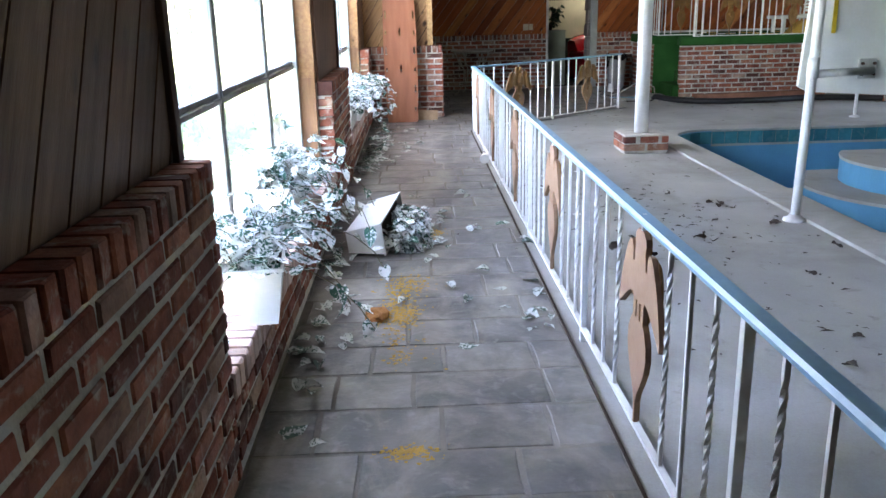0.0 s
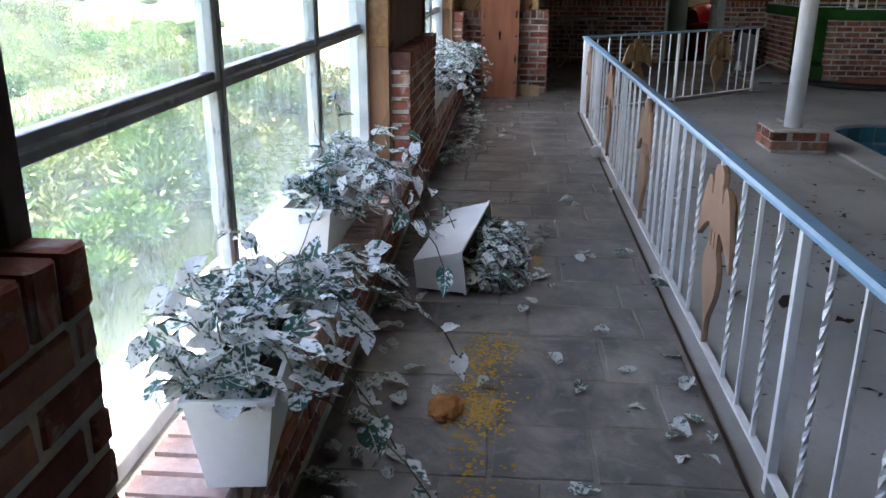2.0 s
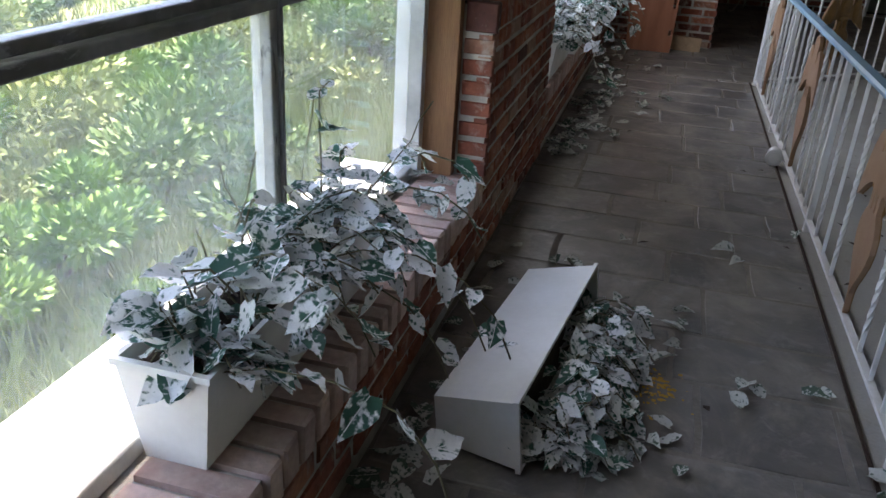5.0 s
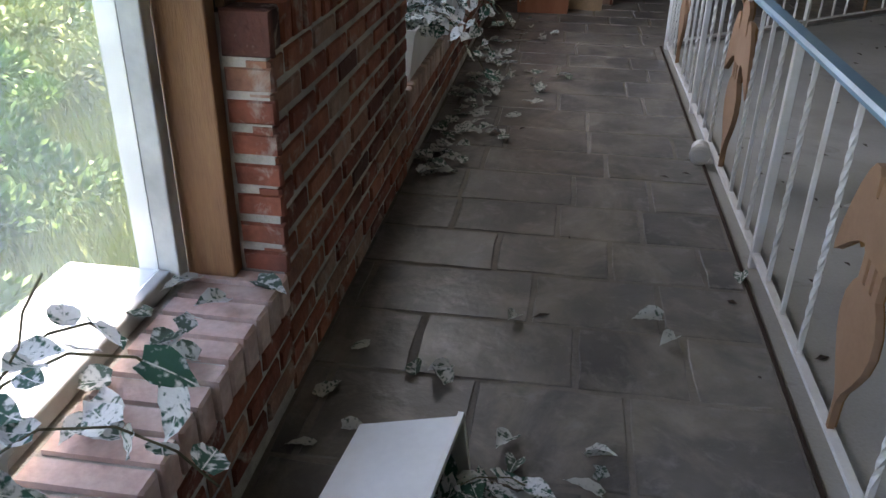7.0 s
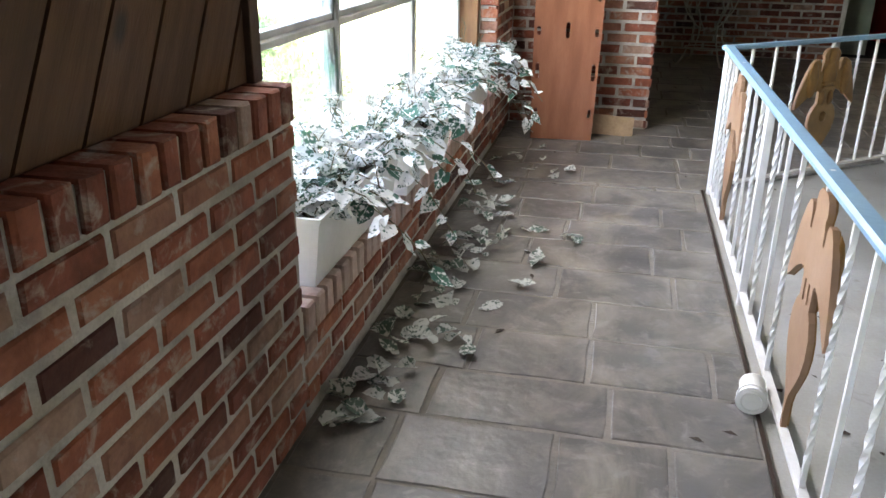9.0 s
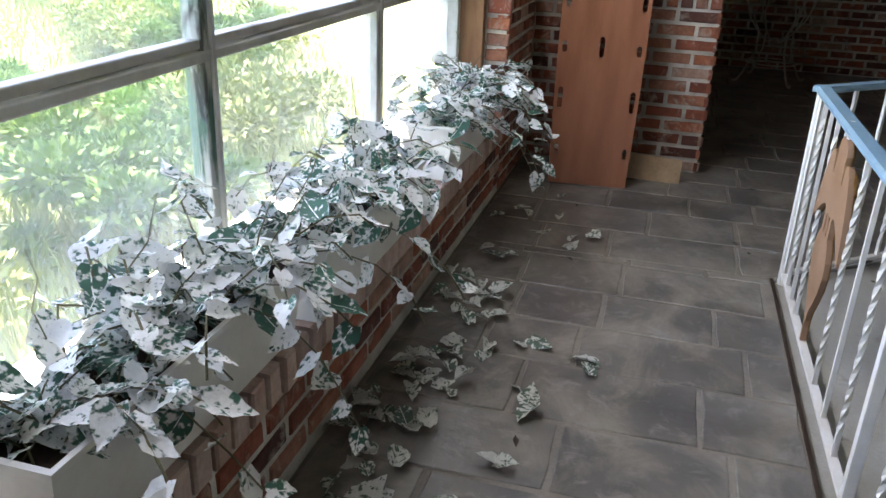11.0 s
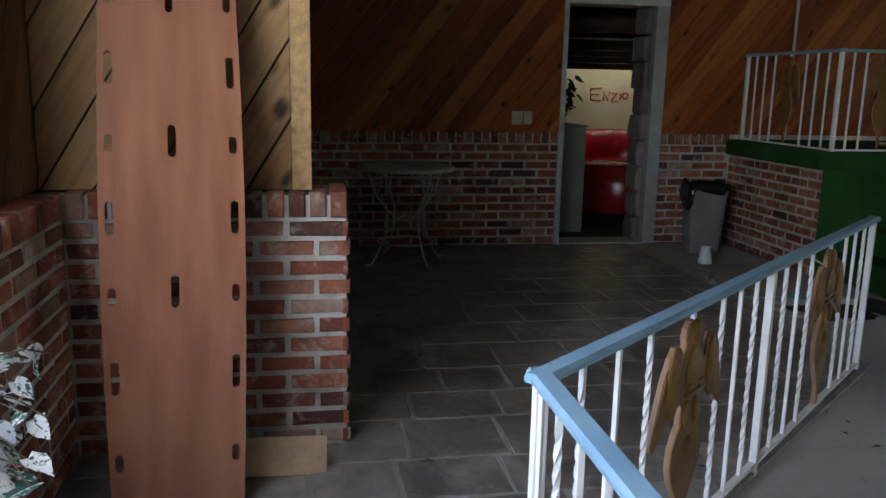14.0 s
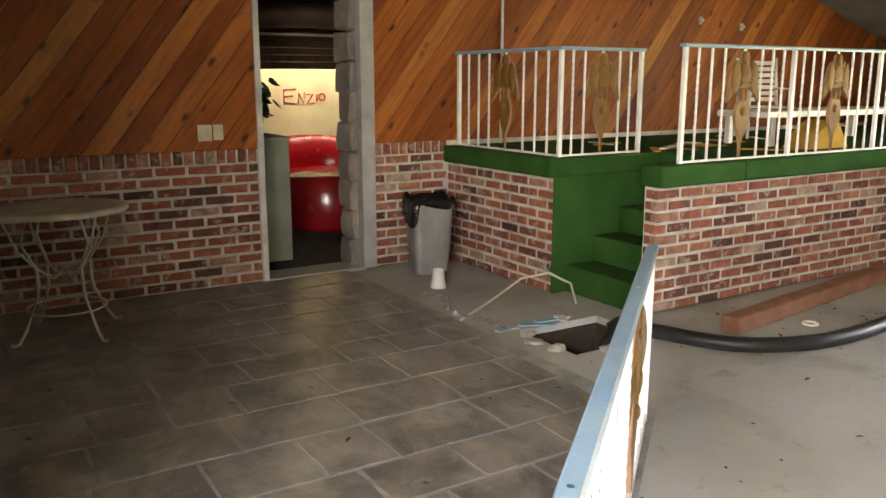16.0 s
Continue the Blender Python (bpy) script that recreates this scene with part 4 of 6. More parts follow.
for k in range(30):
    pool_tile(X0 + R + 0.08 + 0.15 * k, Y1 - 0.004, 0)
for k in range(50):
    pool_tile(X0 + 0.004, Y1 - R - 0.08 - 0.15 * k, 90)
for k in range(6):
    a = math.pi / 2 * (k + 0.5) / 6
    pool_tile(X0 + R - (R - 0.004) * math.cos(a), Y1 - R + (R - 0.004) * math.sin(a), 90 - math.degrees(a))
steps = thing("pool_steps", 5.05, 7.6, -1.25, "curved blue painted pool steps with pale edges", "steps")
for k, r in enumerate((0.9, 1.3, 1.7)):
    z = 1.10 - 0.26 * k
    prof = [(math.cos(a) * r, math.sin(a) * r) for a in (math.pi * (1 + k2 / 18) for k2 in range(-4, 23))]
    for nm, lo, hi, f, m in (("step", 0.0, z - 0.03, 1.0, "pool_blue"), ("nosing", z - 0.03, z, 1.015, "deck")):
        bm = bmesh.new()
        a0 = [bm.verts.new((0.8 + x * f, y * f, lo)) for x, y in prof]
        a1 = [bm.verts.new((0.8 + x * f, y * f, hi)) for x, y in prof]
        bm.faces.new(a0), bm.faces.new(a1)
        for q in range(len(a0)):
            w = (q + 1) % len(a0)
            bm.faces.new((a0[q], a0[w], a1[w], a1[q]))
        part(nm, bm, m, steps)
# ---------- platform top, stairs and railings ----------
top = bmesh.new()
box(top, PLAT_X - 0.04, EAST, PLAT_Y1 - 0.02, BACK, PLAT_Z - 0.13, PLAT_Z, bevel=0.015)
box(top, PLAT_X + 0.95, EAST, PLAT_Y2 - 0.05, PLAT_Y1 - 0.02, PLAT_Z - 0.13, PLAT_Z, bevel=0.012)
box(top, SIDE_X - 0.03, PLAT_X + 0.95, PLAT_Y2 - 0.05, PLAT_Y2 + 0.13, PLAT_Z - 0.13, PLAT_Z, bevel=0.012)
box(top, 7.26, EAST, 11.1, PLAT_Y2 - 0.05, PLAT_Z - 0.13, PLAT_Z, bevel=0.012)
carpet_top = structure("platform_carpet", top, "carpet", "worn green outdoor carpet over the platform", "carpet")
side = bmesh.new()
box(side, PLAT_X + 0.004, PLAT_X + 0.95, PLAT_Y1 - 0.012, PLAT_Y1 - 0.002, -0.01, PLAT_Z - 0.02)
part("side", side, "carpet", carpet_top)
stairs = thing("stairs", PLAT_X + 0.12, 12.8, 0, "steep steps covered in green outdoor carpet", "stairs", kind="structure")
for k in range(4):
    z = 0.182 * (k + 1)
    y0 = PLAT_Y2 + 0.13 if k else PLAT_Y2 + 0.02
    o = part("step", boxbm(0.235 * k, 0.83, y0 - 12.8, PLAT_Y1 - 0.014 - 12.8, z - 0.182 - (0.01 if k == 0 else 0), z, bevel=0.014), "carpet", stairs)
r1 = thing("railing", PLAT_X + 0.08, 13.2, PLAT_Z, "white iron platform railing with gilded bird cutouts", "railing")
rail_run(r1, (PLAT_X + 0.08, BACK - 0.05), (PLAT_X + 0.08, 13.2), PLAT_Z - 0.02, 0.742, [0, BACK - 0.05 - 13.2], [0.62], gold_side=-1, wide=0.64)
rail_run(r1, (PLAT_X + 0.08, 13.2), (PLAT_X + 0.80, 13.2), PLAT_Z - 0.02, 0.742, [0.0, 0.72], [0.36], gold_side=-1, wide=0.64)
r2 = thing("railing", SIDE_X + 0.06, PLAT_Y2 + 0.03, PLAT_Z, "white iron platform railing with gilded bird cutouts", "railing")
rail_run(r2, (SIDE_X + 0.20, PLAT_Y2 + 0.03), (SIDE_X + 0.20 + 2.5, PLAT_Y2 + 0.03), PLAT_Z - 0.02, 0.742, [0, 1.04, 2.04, 2.5], [0.54, 1.52], gold_side=-1, wide=0.64)

# patio chair, table and foam on the platform
chair = thing("patio_chair", 7.35, 13.75, PLAT_Z, "white slatted plastic patio chair", "chair", rz=-35)
chair.scale = (0.82, 0.82, 0.72)
for k in range(7):
    part("slat", boxbm(-0.2, 0.2, 0.2 + 0.018 * k, 0.215 + 0.018 * k, 0.44 + 0.075 * k, 0.49 + 0.075 * k, bevel=0.005), "planter_white", chair)
for k in range(5):
    part("seat_slat", boxbm(-0.21, 0.21, -0.22 + 0.085 * k, -0.155 + 0.085 * k, 0.37, 0.39, bevel=0.005), "planter_white", chair)
for sx in (-0.21, 0.21):
    part("leg", tube(bmesh.new(), [(sx, -0.22, 0), (sx, -0.2, 0.6)], 0.018, 8), "planter_white", chair)
    part("leg", tube(bmesh.new(), [(sx, 0.27, 0), (sx, 0.2, 0.4), (sx, 0.33, 0.98)], 0.018, 8), "planter_white", chair)
    part("armrest", boxbm(sx - 0.025, sx + 0.025, -0.25, 0.25, 0.59, 0.61, bevel=0.006), "planter_white", chair)
bench = thing("patio_table", 7.4, 13.25, PLAT_Z, "long low white plastic table", "table")
part("tabletop", boxbm(-0.95, 0.95, -0.25, 0.25, 0.22, 0.27, bevel=0.01), "planter_white", bench)
for sx in (-0.85, 0.85):
    for sy in (-0.2, 0.2):
        part("leg", boxbm(sx - 0.025, sx + 0.025, sy - 0.025, sy + 0.025, 0, 0.22, bevel=0.004), "planter_white", bench)
M["yellow_foam"] = mat("yellow_foam", (0.55, 0.32, 0.05), 0.9, scale=9, bump=0.4)
foam = bmesh.new()
prism(foam, [(-0.26, 0), (0.24, 0), (0.1, 0.19), (0.02, 0.21), (-0.12, 0.14)], -0.12, 0.1)
o = tagged(part("foam_block", foam, "yellow_foam"), "wedge of yellow foam on the green carpet", "foam")
o.location = (6.75, 12.8, PLAT_Z + 0.001)
drng = random.Random(12)
for k in range(16):
    o = part("plank_scrap", boxbm(-0.2, 0.2, -0.03, 0.03, 0, 0.01), "yellow_foam" if k % 3 else "planter_white")
    tagged(o, "thin loose scrap of board on the green carpet", "scrap", "scraps on the platform")
    o.matrix_world = pose(drng.uniform(5.5, 7.2), drng.uniform(12.75, 14.1), PLAT_Z + 0.001 + 0.0005 * k, 0, 0, drng.uniform(0, 180)) @ Matrix.Scale(drng.uniform(0.4, 1.0), 4)

# ---------- end wall fittings ----------
M["ivory"] = mat("ivory", (0.62, 0.56, 0.42), 0.4, fine=0.05)
M["steel"] = mat("steel", (0.42, 0.42, 0.40), 0.45, col2=(0.3, 0.3, 0.29), scale=6, fine=0.12, bump=0.15)
sw = thing("light_switch", 2.60, BACK - 0.014, 1.07, "ivory double switch plate on the cedar boards", "switch")
part("plate", boxbm(-0.092, 0.004, -0.008, 0.0, -0.055, 0.055, bevel=0.003), "ivory", sw)
part("plate", boxbm(0.012, 0.08, -0.008, 0.0, -0.05, 0.055, bevel=0.003), "ivory", sw)
for x in (-0.066, -0.022, 0.046):
    part("rocker", boxbm(x - 0.006, x + 0.006, -0.014, -0.008, -0.014, 0.014, bevel=0.002), "ivory", sw)
con = thing("conduit", 4.98, BACK - 0.03, PLAT_Z, "pale conduit pipe up the cedar wall", "pipe")
part("pipe", tube(bmesh.new(), [(0, 0, 0), (0, 0, 2.4)], 0.013, 8), "frame_paint", con)
for x, z in ((7.29, 1.97), (7.87, 1.93)):
    ol = thing("wall_hook", x, BACK - 0.016, z, "small grey metal fitting on the cedar wall", "fitting")
    part("plate", boxbm(-0.025, 0.025, -0.012, 0, -0.035, 0.035, bevel=0.003), "steel", ol)
    part("knob", tube(bmesh.new(), [(0, -0.012, 0), (0, -0.04, 0)], 0.012, 8), "white_metal", ol)
door = thing("door_frame", (DOOR_A + DOOR_B) / 2, BACK, 0, "grey painted steel frame of a doorway with no door", "door frame", kind="structure")
hw = (DOOR_B - DOOR_A) / 2
part("jamb", boxbm(-hw - 0.03, -hw + 0.012, -0.02, 0.24, 0, DOOR_H + 0.02, bevel=0.003), "frame_paint", door)
part("jamb", boxbm(hw - 0.012, hw + 0.10, -0.02, 0.02, 0, DOOR_H + 0.02, bevel=0.003), "steel", door)
part("jamb", boxbm(hw - 0.012, hw + 0.02, 0.021, 0.06, 0, DOOR_H + 0.02, bevel=0.003), "steel", door)
part("head", boxbm(-hw - 0.03, hw + 0.1, -0.022, 0.24, DOOR_H - 0.01, DOOR_H + 0.05, bevel=0.003), "frame_paint", door)
part("threshold", boxbm(-hw, hw, -0.02, 0.24, -0.012, 0.012, bevel=0.004), "deck", door)

# bin, foam cup, table, hose and pipes
M["bin_grey"] = mat("bin_grey", (0.24, 0.235, 0.225), 0.5, scale=6, fine=0.08)
M["black_bag"] = mat("black_bag", (0.012, 0.012, 0.012), 0.25, scale=12, bump=0.5, bump_scale=30)
b = thing("waste_bin", 4.12, 14.17, 0.0, "tall grey plastic waste bin lined with a black bag", "bin", rz=-8)
bb = bmesh.new()
rings = []
for wx, wy, z in ((0.125, 0.10, -0.016), (0.13, 0.105, 0.0), (0.165, 0.135, 0.50), (0.172, 0.142, 0.50), (0.172, 0.142, 0.53), (0.16, 0.13, 0.53), (0.12, 0.095, 0.02)):
    ring = []
    for k in range(20):
        a = 2 * math.pi * (k + 0.5) / 20
        c, s = math.cos(a), math.sin(a)
        ring.append(bb.verts.new((wx * math.copysign(abs(c) ** 0.4, c), wy * math.copysign(abs(s) ** 0.4, s), z)))
    rings.append(ring)
for q, s in zip(rings, rings[1:]):
    for k in range(20):
        bb.faces.new((q[k], q[(k + 1) % 20], s[(k + 1) % 20], s[k]))
bb.faces.new(rings[0]), bb.faces.new(rings[-1])
part("bin", bb, "bin_grey", b)
bag = bmesh.new()
rings = []
for j, (f, z) in enumerate(((1.04, 0.42), (1.07, 0.50), (1.05, 0.555), (0.95, 0.57), (0.8, 0.54), (0.6, 0.45))):
    ring = []
    for k in range(40):
        a = 2 * math.pi * k / 40
        c, s = math.cos(a), math.sin(a)
        dz = 0.05 * noise.noise(Vector((c * 2.2, s * 2.2, j * 0.4))) - (0.14 * max(0, -c) ** 4 * max(0, -s + 0.3) if j < 2 else 0) + (0.09 if j == 0 and not (c < -0.55 and s < 0.4) else 0)
        g = f + 0.05 * noise.noise(Vector((c * 4, s * 4, 3 + j)))
        ring.append(bag.verts.new((0.172 * g * math.copysign(abs(c) ** 0.4, c), 0.142 * g * math.copysign(abs(s) ** 0.4, s), z + dz)))
    rings.append(ring)
for q, s in zip(rings, rings[1:]):
    for k in range(40):
        bag.faces.new((q[k], q[(k + 1) % 40], s[(k + 1) % 40], s[k])).smooth = True
part("bin_bag", bag, "black_bag", b, "crumpled black bin bag over the rim")
cup = tagged(part("foam_cup", cup_bm(0.055, 0.038, 0.13), "planter_white"), "white foam cup standing upside down on the concrete", "cup")
cup.location = (3.93, 13.72, -0.016)

M["iron_cream"] = mat("iron_cream", (0.50, 0.47, 0.40), 0.5, scale=8, fine=0.12)
tb2 = thing("garden_table", 1.56, 13.88, 0, "round cream garden table on curled wrought-iron legs", "table")
part("tabletop", lathe(bmesh.new(), [(0.30, 0.705), (0.355, 0.702), (0.365, 0.712), (0.36, 0.728), (0.30, 0.73)], 40), "iron_cream", tb2)
for k in range(4):
    a = math.pi / 2 * k + 0.45
    c, s = math.cos(a), math.sin(a)
    part("leg", tube(bmesh.new(), [(c * r, s * r, z) for r, z in ((0.18, 0.705), (0.24, 0.55), (0.16, 0.40), (0.17, 0.25), (0.25, 0.08), (0.30, 0.012), (0.33, 0.006), (0.345, 0.02))], 0.009, 8), "iron_cream", tb2)
    part("brace", tube(bmesh.new(), [(c * r, s * r, z) for r, z in ((0.33, 0.702), (0.26, 0.52), (0.165, 0.41), (0.07, 0.33), (0.02, 0.36))], 0.007, 8), "iron_cream", tb2)
ringp = [(0.21 * math.cos(a), 0.21 * math.sin(a), 0.16) for a in (2 * math.pi * k / 24 for k in range(25))]
part("ring", tube(bmesh.new(), ringp, 0.006, 6, cap=False), "iron_cream", tb2)

M["black_rubber"] = mat("black_rubber", (0.018, 0.018, 0.019), 0.45, scale=10, bump=0.3)
M["rust_pipe"] = mat("rust_pipe", (0.30, 0.13, 0.075), 0.75, scale=9, bump=0.4)
M["grey_pipe"] = mat("grey_pipe", (0.36, 0.36, 0.34), 0.6, scale=9, bump=0.3)
ctrl = [(4.30, 12.30), (4.38, 12.05), (4.48, 11.80), (4.62, 11.64), (4.90, 11.50), (5.25, 11.46), (5.75, 11.50), (6.3, 11.62), (7.0, 11.5), (7.8, 10.9)]
pts = []
for i in range(len(ctrl) - 1):
    p0, p1, p2, p3 = (Vector(ctrl[min(max(i + k, 0), len(ctrl) - 1)]) for k in (-1, 0, 1, 2))
    for k in range(5):
        t = k / 5
        q = 0.5 * ((2 * p1) + (p2 - p0) * t + (2 * p0 - 5 * p1 + 4 * p2 - p3) * t * t + (3 * p1 - p0 - 3 * p2 + p3) * t ** 3)
        pts.append((q.x, q.y, 0.028))
pts = [(4.26, 12.36, -0.25), (4.265, 12.35, -0.1), (4.28, 12.33, 0.0)] + pts
hose = tagged(part("hose", tube(bmesh.new(), pts, 0.043, 12), "black_rubber"), "thick black flexible hose curving over the concrete", "hose")
pr = tagged(part("beam", boxbm(-1.06, 1.06, -0.055, 0.055, 0, 0.10, bevel=0.008), "rust_pipe"), "rust-brown square beam lying beside the brick face", "beam")
pr.matrix_world = pose(5.85, 12.07, -0.014, 0, 0, 8.1)
pr2 = tagged(part("pipe", tube(bmesh.new(), [(5.75, 12.18, 0.012), (6.2, 12.25, 0.012), (6.24, 12.255, 0.012), (7.0, 12.35, 0.012)], [0.028, 0.028, 0.034, 0.028], 12), "grey_pipe"), "grey plastic pipe beside the brick face", "pipe")
ringw = tagged(part("pipe_ring", tube(bmesh.new(), [(0.04 * math.cos(a), 0.04 * math.sin(a), 0) for a in (2 * math.pi * k / 16 for k in range(17))], 0.009, 8, cap=False), "planter_white"), "white plastic ring lying on the wet concrete", "ring")
ringw.location = (5.35, 11.78, -0.006)
# broken-out pit at the foot of the stairs
pit = bmesh.new()
hx0, hx1, hy0, hy1 = HOLE
box(pit, hx0 - 0.05, hx1 + 0.05, hy0 - 0.05, hy1 + 0.05, -0.62, -0.57)
for a in ((hx0 - 0.05, hx0, hy0 - 0.05, hy1 + 0.05), (hx1, hx1 + 0.05, hy0 - 0.05, hy1 + 0.05), (hx0, hx1, hy0 - 0.05, hy0), (hx0, hx1, hy1, hy1 + 0.05)):
    box(pit, *a, -0.57, -0.2)
# added dark lining over the pale slab sides stands in for the pit's shade
for a in ((hx0, hx0 + 0.02, hy0, hy1), (hx1 - 0.02, hx1, hy0, hy1), (hx0 + 0.02, hx1 - 0.02, hy0, hy0 + 0.02), (hx0 + 0.02, hx1 - 0.02, hy1 - 0.02, hy1)):
    box(pit, *a, -0.565, -0.06)
structure("pit", pit, "earth", "dark broken-out pit in the concrete", "pit")
for k in range(14):
    bm = bmesh.new()
    bmesh.ops.create_icosphere(bm, subdivisions=1, radius=1.0)
    for v in bm.verts:
        v.co *= 1 + 0.35 * noise.noise(v.co * 1.7 + Vector((k * 3.1, 0, 0)))
    o = tagged(part("rubble", bm, "deck" if k % 3 else "mortar"), "broken lump of concrete at the edge of a pit", "rubble", "rubble round the pit")
    a = drng.choice(((hx0 - 0.05, drng.uniform(hy0, hy1)), (drng.uniform(hx0, hx1), hy1 + 0.05), (drng.uniform(hx0, hx1), hy0 - 0.04)))
    s = drng.uniform(0.012, 0.04)
    o.matrix_world = pose(a[0] + drng.uniform(-0.04, 0.04), a[1] + drng.uniform(-0.05, 0.05), -0.014 + s * 0.25, 0, 0, drng.uniform(0, 360)) @ Matrix.Diagonal((s * 1.6, s * 1.2, s * 0.5, 1))
M["blue_scrap"] = mat("blue_scrap", (0.22, 0.42, 0.52), 0.6, scale=12)
for x, y, rz, w in ((3.80, 12.66, 20, 0.16), (3.95, 12.62, -14, 0.12), (4.1, 12.66, 8, 0.14)):
    o = tagged(part("blue_strip", boxbm(-w, w, -0.02, 0.02, 0, 0.008), "blue_scrap"), "torn pale blue strip lying on the concrete", "strip", "blue strips at the pit")
    o.matrix_world = pose(x, y, -0.012, 0, 4, rz)
wire = tagged(part("cable", tube(bmesh.new(), [(3.62, 12.95, -0.008), (3.78, 13.05, -0.008), (3.95, 13.1, 0.03), (4.15, 13.05, 0.16), (4.32, 12.98, 0.19), (4.44, 12.9, 0.12), (4.45, 12.85, -0.005)], 0.008, 8), "iron_cream"), "pale cable looping over the concrete", "cable")
M["foil"] = mat("foil", (0.62, 0.64, 0.66), 0.22, metal=0.7, scale=30, bump=1.0, bump_scale=60)
foil = bmesh.new()
for k in range(40):
    t = k / 39
    x, y = 3.70 + 0.06 * math.sin(9 * t) - 0.03 * t, 13.55 - 0.92 * t
    for dx in (-0.022, 0.022):
        foil.verts.new((x + dx + drng.uniform(-0.012, 0.012), y, -0.008 + abs(drng.gauss(0, 0.012)) + (0.012 if dx > 0 else 0)))
foil.verts.ensure_lookup_table()
for k in range(39):
    foil.faces.new((foil.verts[2 * k], foil.verts[2 * k + 1], foil.verts[2 * k + 3], foil.verts[2 * k + 2]))
tagged(part("plastic_wrap", foil, "foil"), "crumpled clear plastic strip along the slate edge", "plastic")
# specks and scraps on the deck
dirt = bmesh.new()
M["debris"] = mat("debris", (0.06, 0.045, 0.035), 0.95, scale=20)
for cx, cy, n, s in ((2.35, 4.7, 90, 0.35), (2.2, 5.6, 60, 0.3), (2.2, 3.4, 60, 0.5), (2.6, 6.3, 40, 0.8), (2.6, 10.0, 40, 0.9), (3.2, 9.2, 40, 1.0), (5.4, 11.95, 70, 0.5), (1.7, 7.0, 40, 0.4), (0.6, 6.0, 30, 1.2), (2.2, 12.0, 40, 1.2)):
    for k in range(n):
        x, y, r, a = drng.gauss(cx, s), drng.gauss(cy, s), drng.uniform(0.003, 0.012), drng.uniform(0, 6.3)
        if 1.3 < x < X0 - 0.05 or y > 9.2 or (0.05 < x < 1.2):
            z = 0.0012 if (x < 1.2 or (y > 9.4 and x < 3.5)) else -0.0145
            l = r * drng.uniform(1, 3.5)
            vs = [dirt.verts.new((x + l * math.cos(a), y + l * math.sin(a), z)), dirt.verts.new((x - r * math.sin(a), y + r * math.cos(a), z + r * 0.4)),
                  dirt.verts.new((x - l * math.cos(a), y - l * math.sin(a), z)), dirt.verts.new((x + r * math.sin(a), y - r * math.cos(a), z + r * 0.4))]
            dirt.faces.new(vs)
tagged(part("debris", dirt, "debris"), "dry leaf bits and dirt strewn on the floor", "debris", kind="stuff")
for x, y, rz in ((1.75, 6.9, 40), (1.68, 6.6, 10), (1.9, 7.05, 70), (1.6, 6.1, -20), (2.0, 6.75, 130), (1.7, 5.2, 15), (1.85, 2.5, 30)):
    o = tagged(part("plaster_chip", boxbm(-0.03, 0.03, -0.008, 0.008, 0, 0.006, bevel=0.002), "planter_white"), "small white chip lying on the concrete deck", "chip", "white chips on the deck")
    o.matrix_world = pose(x, y, -0.015, 0, 5, rz)

M["dead_leaf"] = mat("dead_leaf", (0.055, 0.042, 0.034), 0.85, scale=40, rnd=0.3)
dead = mesh_of("dead_leaf", leaf_bm(0.075, 0.5, 0.15, 0.2), "dead_leaf")
for x, y in ((2.36, 4.46), (2.40, 4.40), (2.78, 5.32), (2.74, 5.26), (2.70, 5.40), (2.83, 5.22), (3.08, 4.18), (2.69, 3.69), (2.46, 2.85), (2.28, 2.57), (2.51, 5.74), (1.57, 4.43), (1.73, 4.28), (2.09, 4.71), (1.95, 4.13), (2.6, 4.9), (2.9, 4.75)):
    o = tagged(new("dead_leaf", dead), "curled dark dead leaf on the concrete deck", "leaf", "dead leaves on the deck")
    o.matrix_world = pose(x, y, -0.009, drng.uniform(-12, 12), drng.uniform(-15, 15), drng.uniform(0, 360)) @ Matrix.Scale(drng.uniform(0.7, 1.2), 4)

# ---------- room beyond the doorway ----------
M["yellow_wall"] = mat("yellow_wall", (0.66, 0.62, 0.40), 0.9, scale=2, fine=0.06)
M["red_vinyl"] = mat("red_vinyl", (0.42, 0.012, 0.02), 0.25, scale=4, fine=0.1, spec=0.6)
M["dark_carpet"] = mat("dark_carpet", (0.03, 0.032, 0.035), 0.95, scale=5, bump=0.6, bump_scale=200)
M["sage"] = mat("sage", (0.30, 0.33, 0.26), 0.7, scale=3, fine=0.06)
M["stone"] = mat("stone", (0.30, 0.26, 0.23), 0.9, scale=6, bump=1.0, bump_scale=40, rnd=0.25, fine=0.3)
M["spray_red"] = mat("spray_red", (0.55, 0.05, 0.03), 0.6)
M["brown_duct"] = mat("brown_duct", (0.14, 0.09, 0.06), 0.6, scale=5)
RB = BACK + 0.22
structure("floor_far", boxbm(1.0, 7.0, RB, 19.0, -0.2, -0.004), "dark_carpet", "dark carpet of the room beyond", "floor")
far = structure("wall_far", boxbm(1.0, 7.0, 17.6, 17.8, 0.75, 2.4), "yellow_wall", "pale yellow wall with red spray lettering", "wall")
structure("wall_far_lower", boxbm(1.0, 7.0, 17.62, 17.8, 0, 0.75), "groove", "dark lower wall of the room beyond", "wall")
structure("wall_far_west", boxbm(1.0, 1.2, RB, 17.6, 0, 2.4), "yellow_wall", "side wall of the room beyond", "wall")
structure("wall_far_east", boxbm(6.8, 7.0, RB, 17.6, 0, 2.4), "yellow_wall", "side wall of the room beyond", "wall")
cf = bmesh.new()
box(cf, 1.0, 7.0, RB, 17.8, 2.3, 2.45)
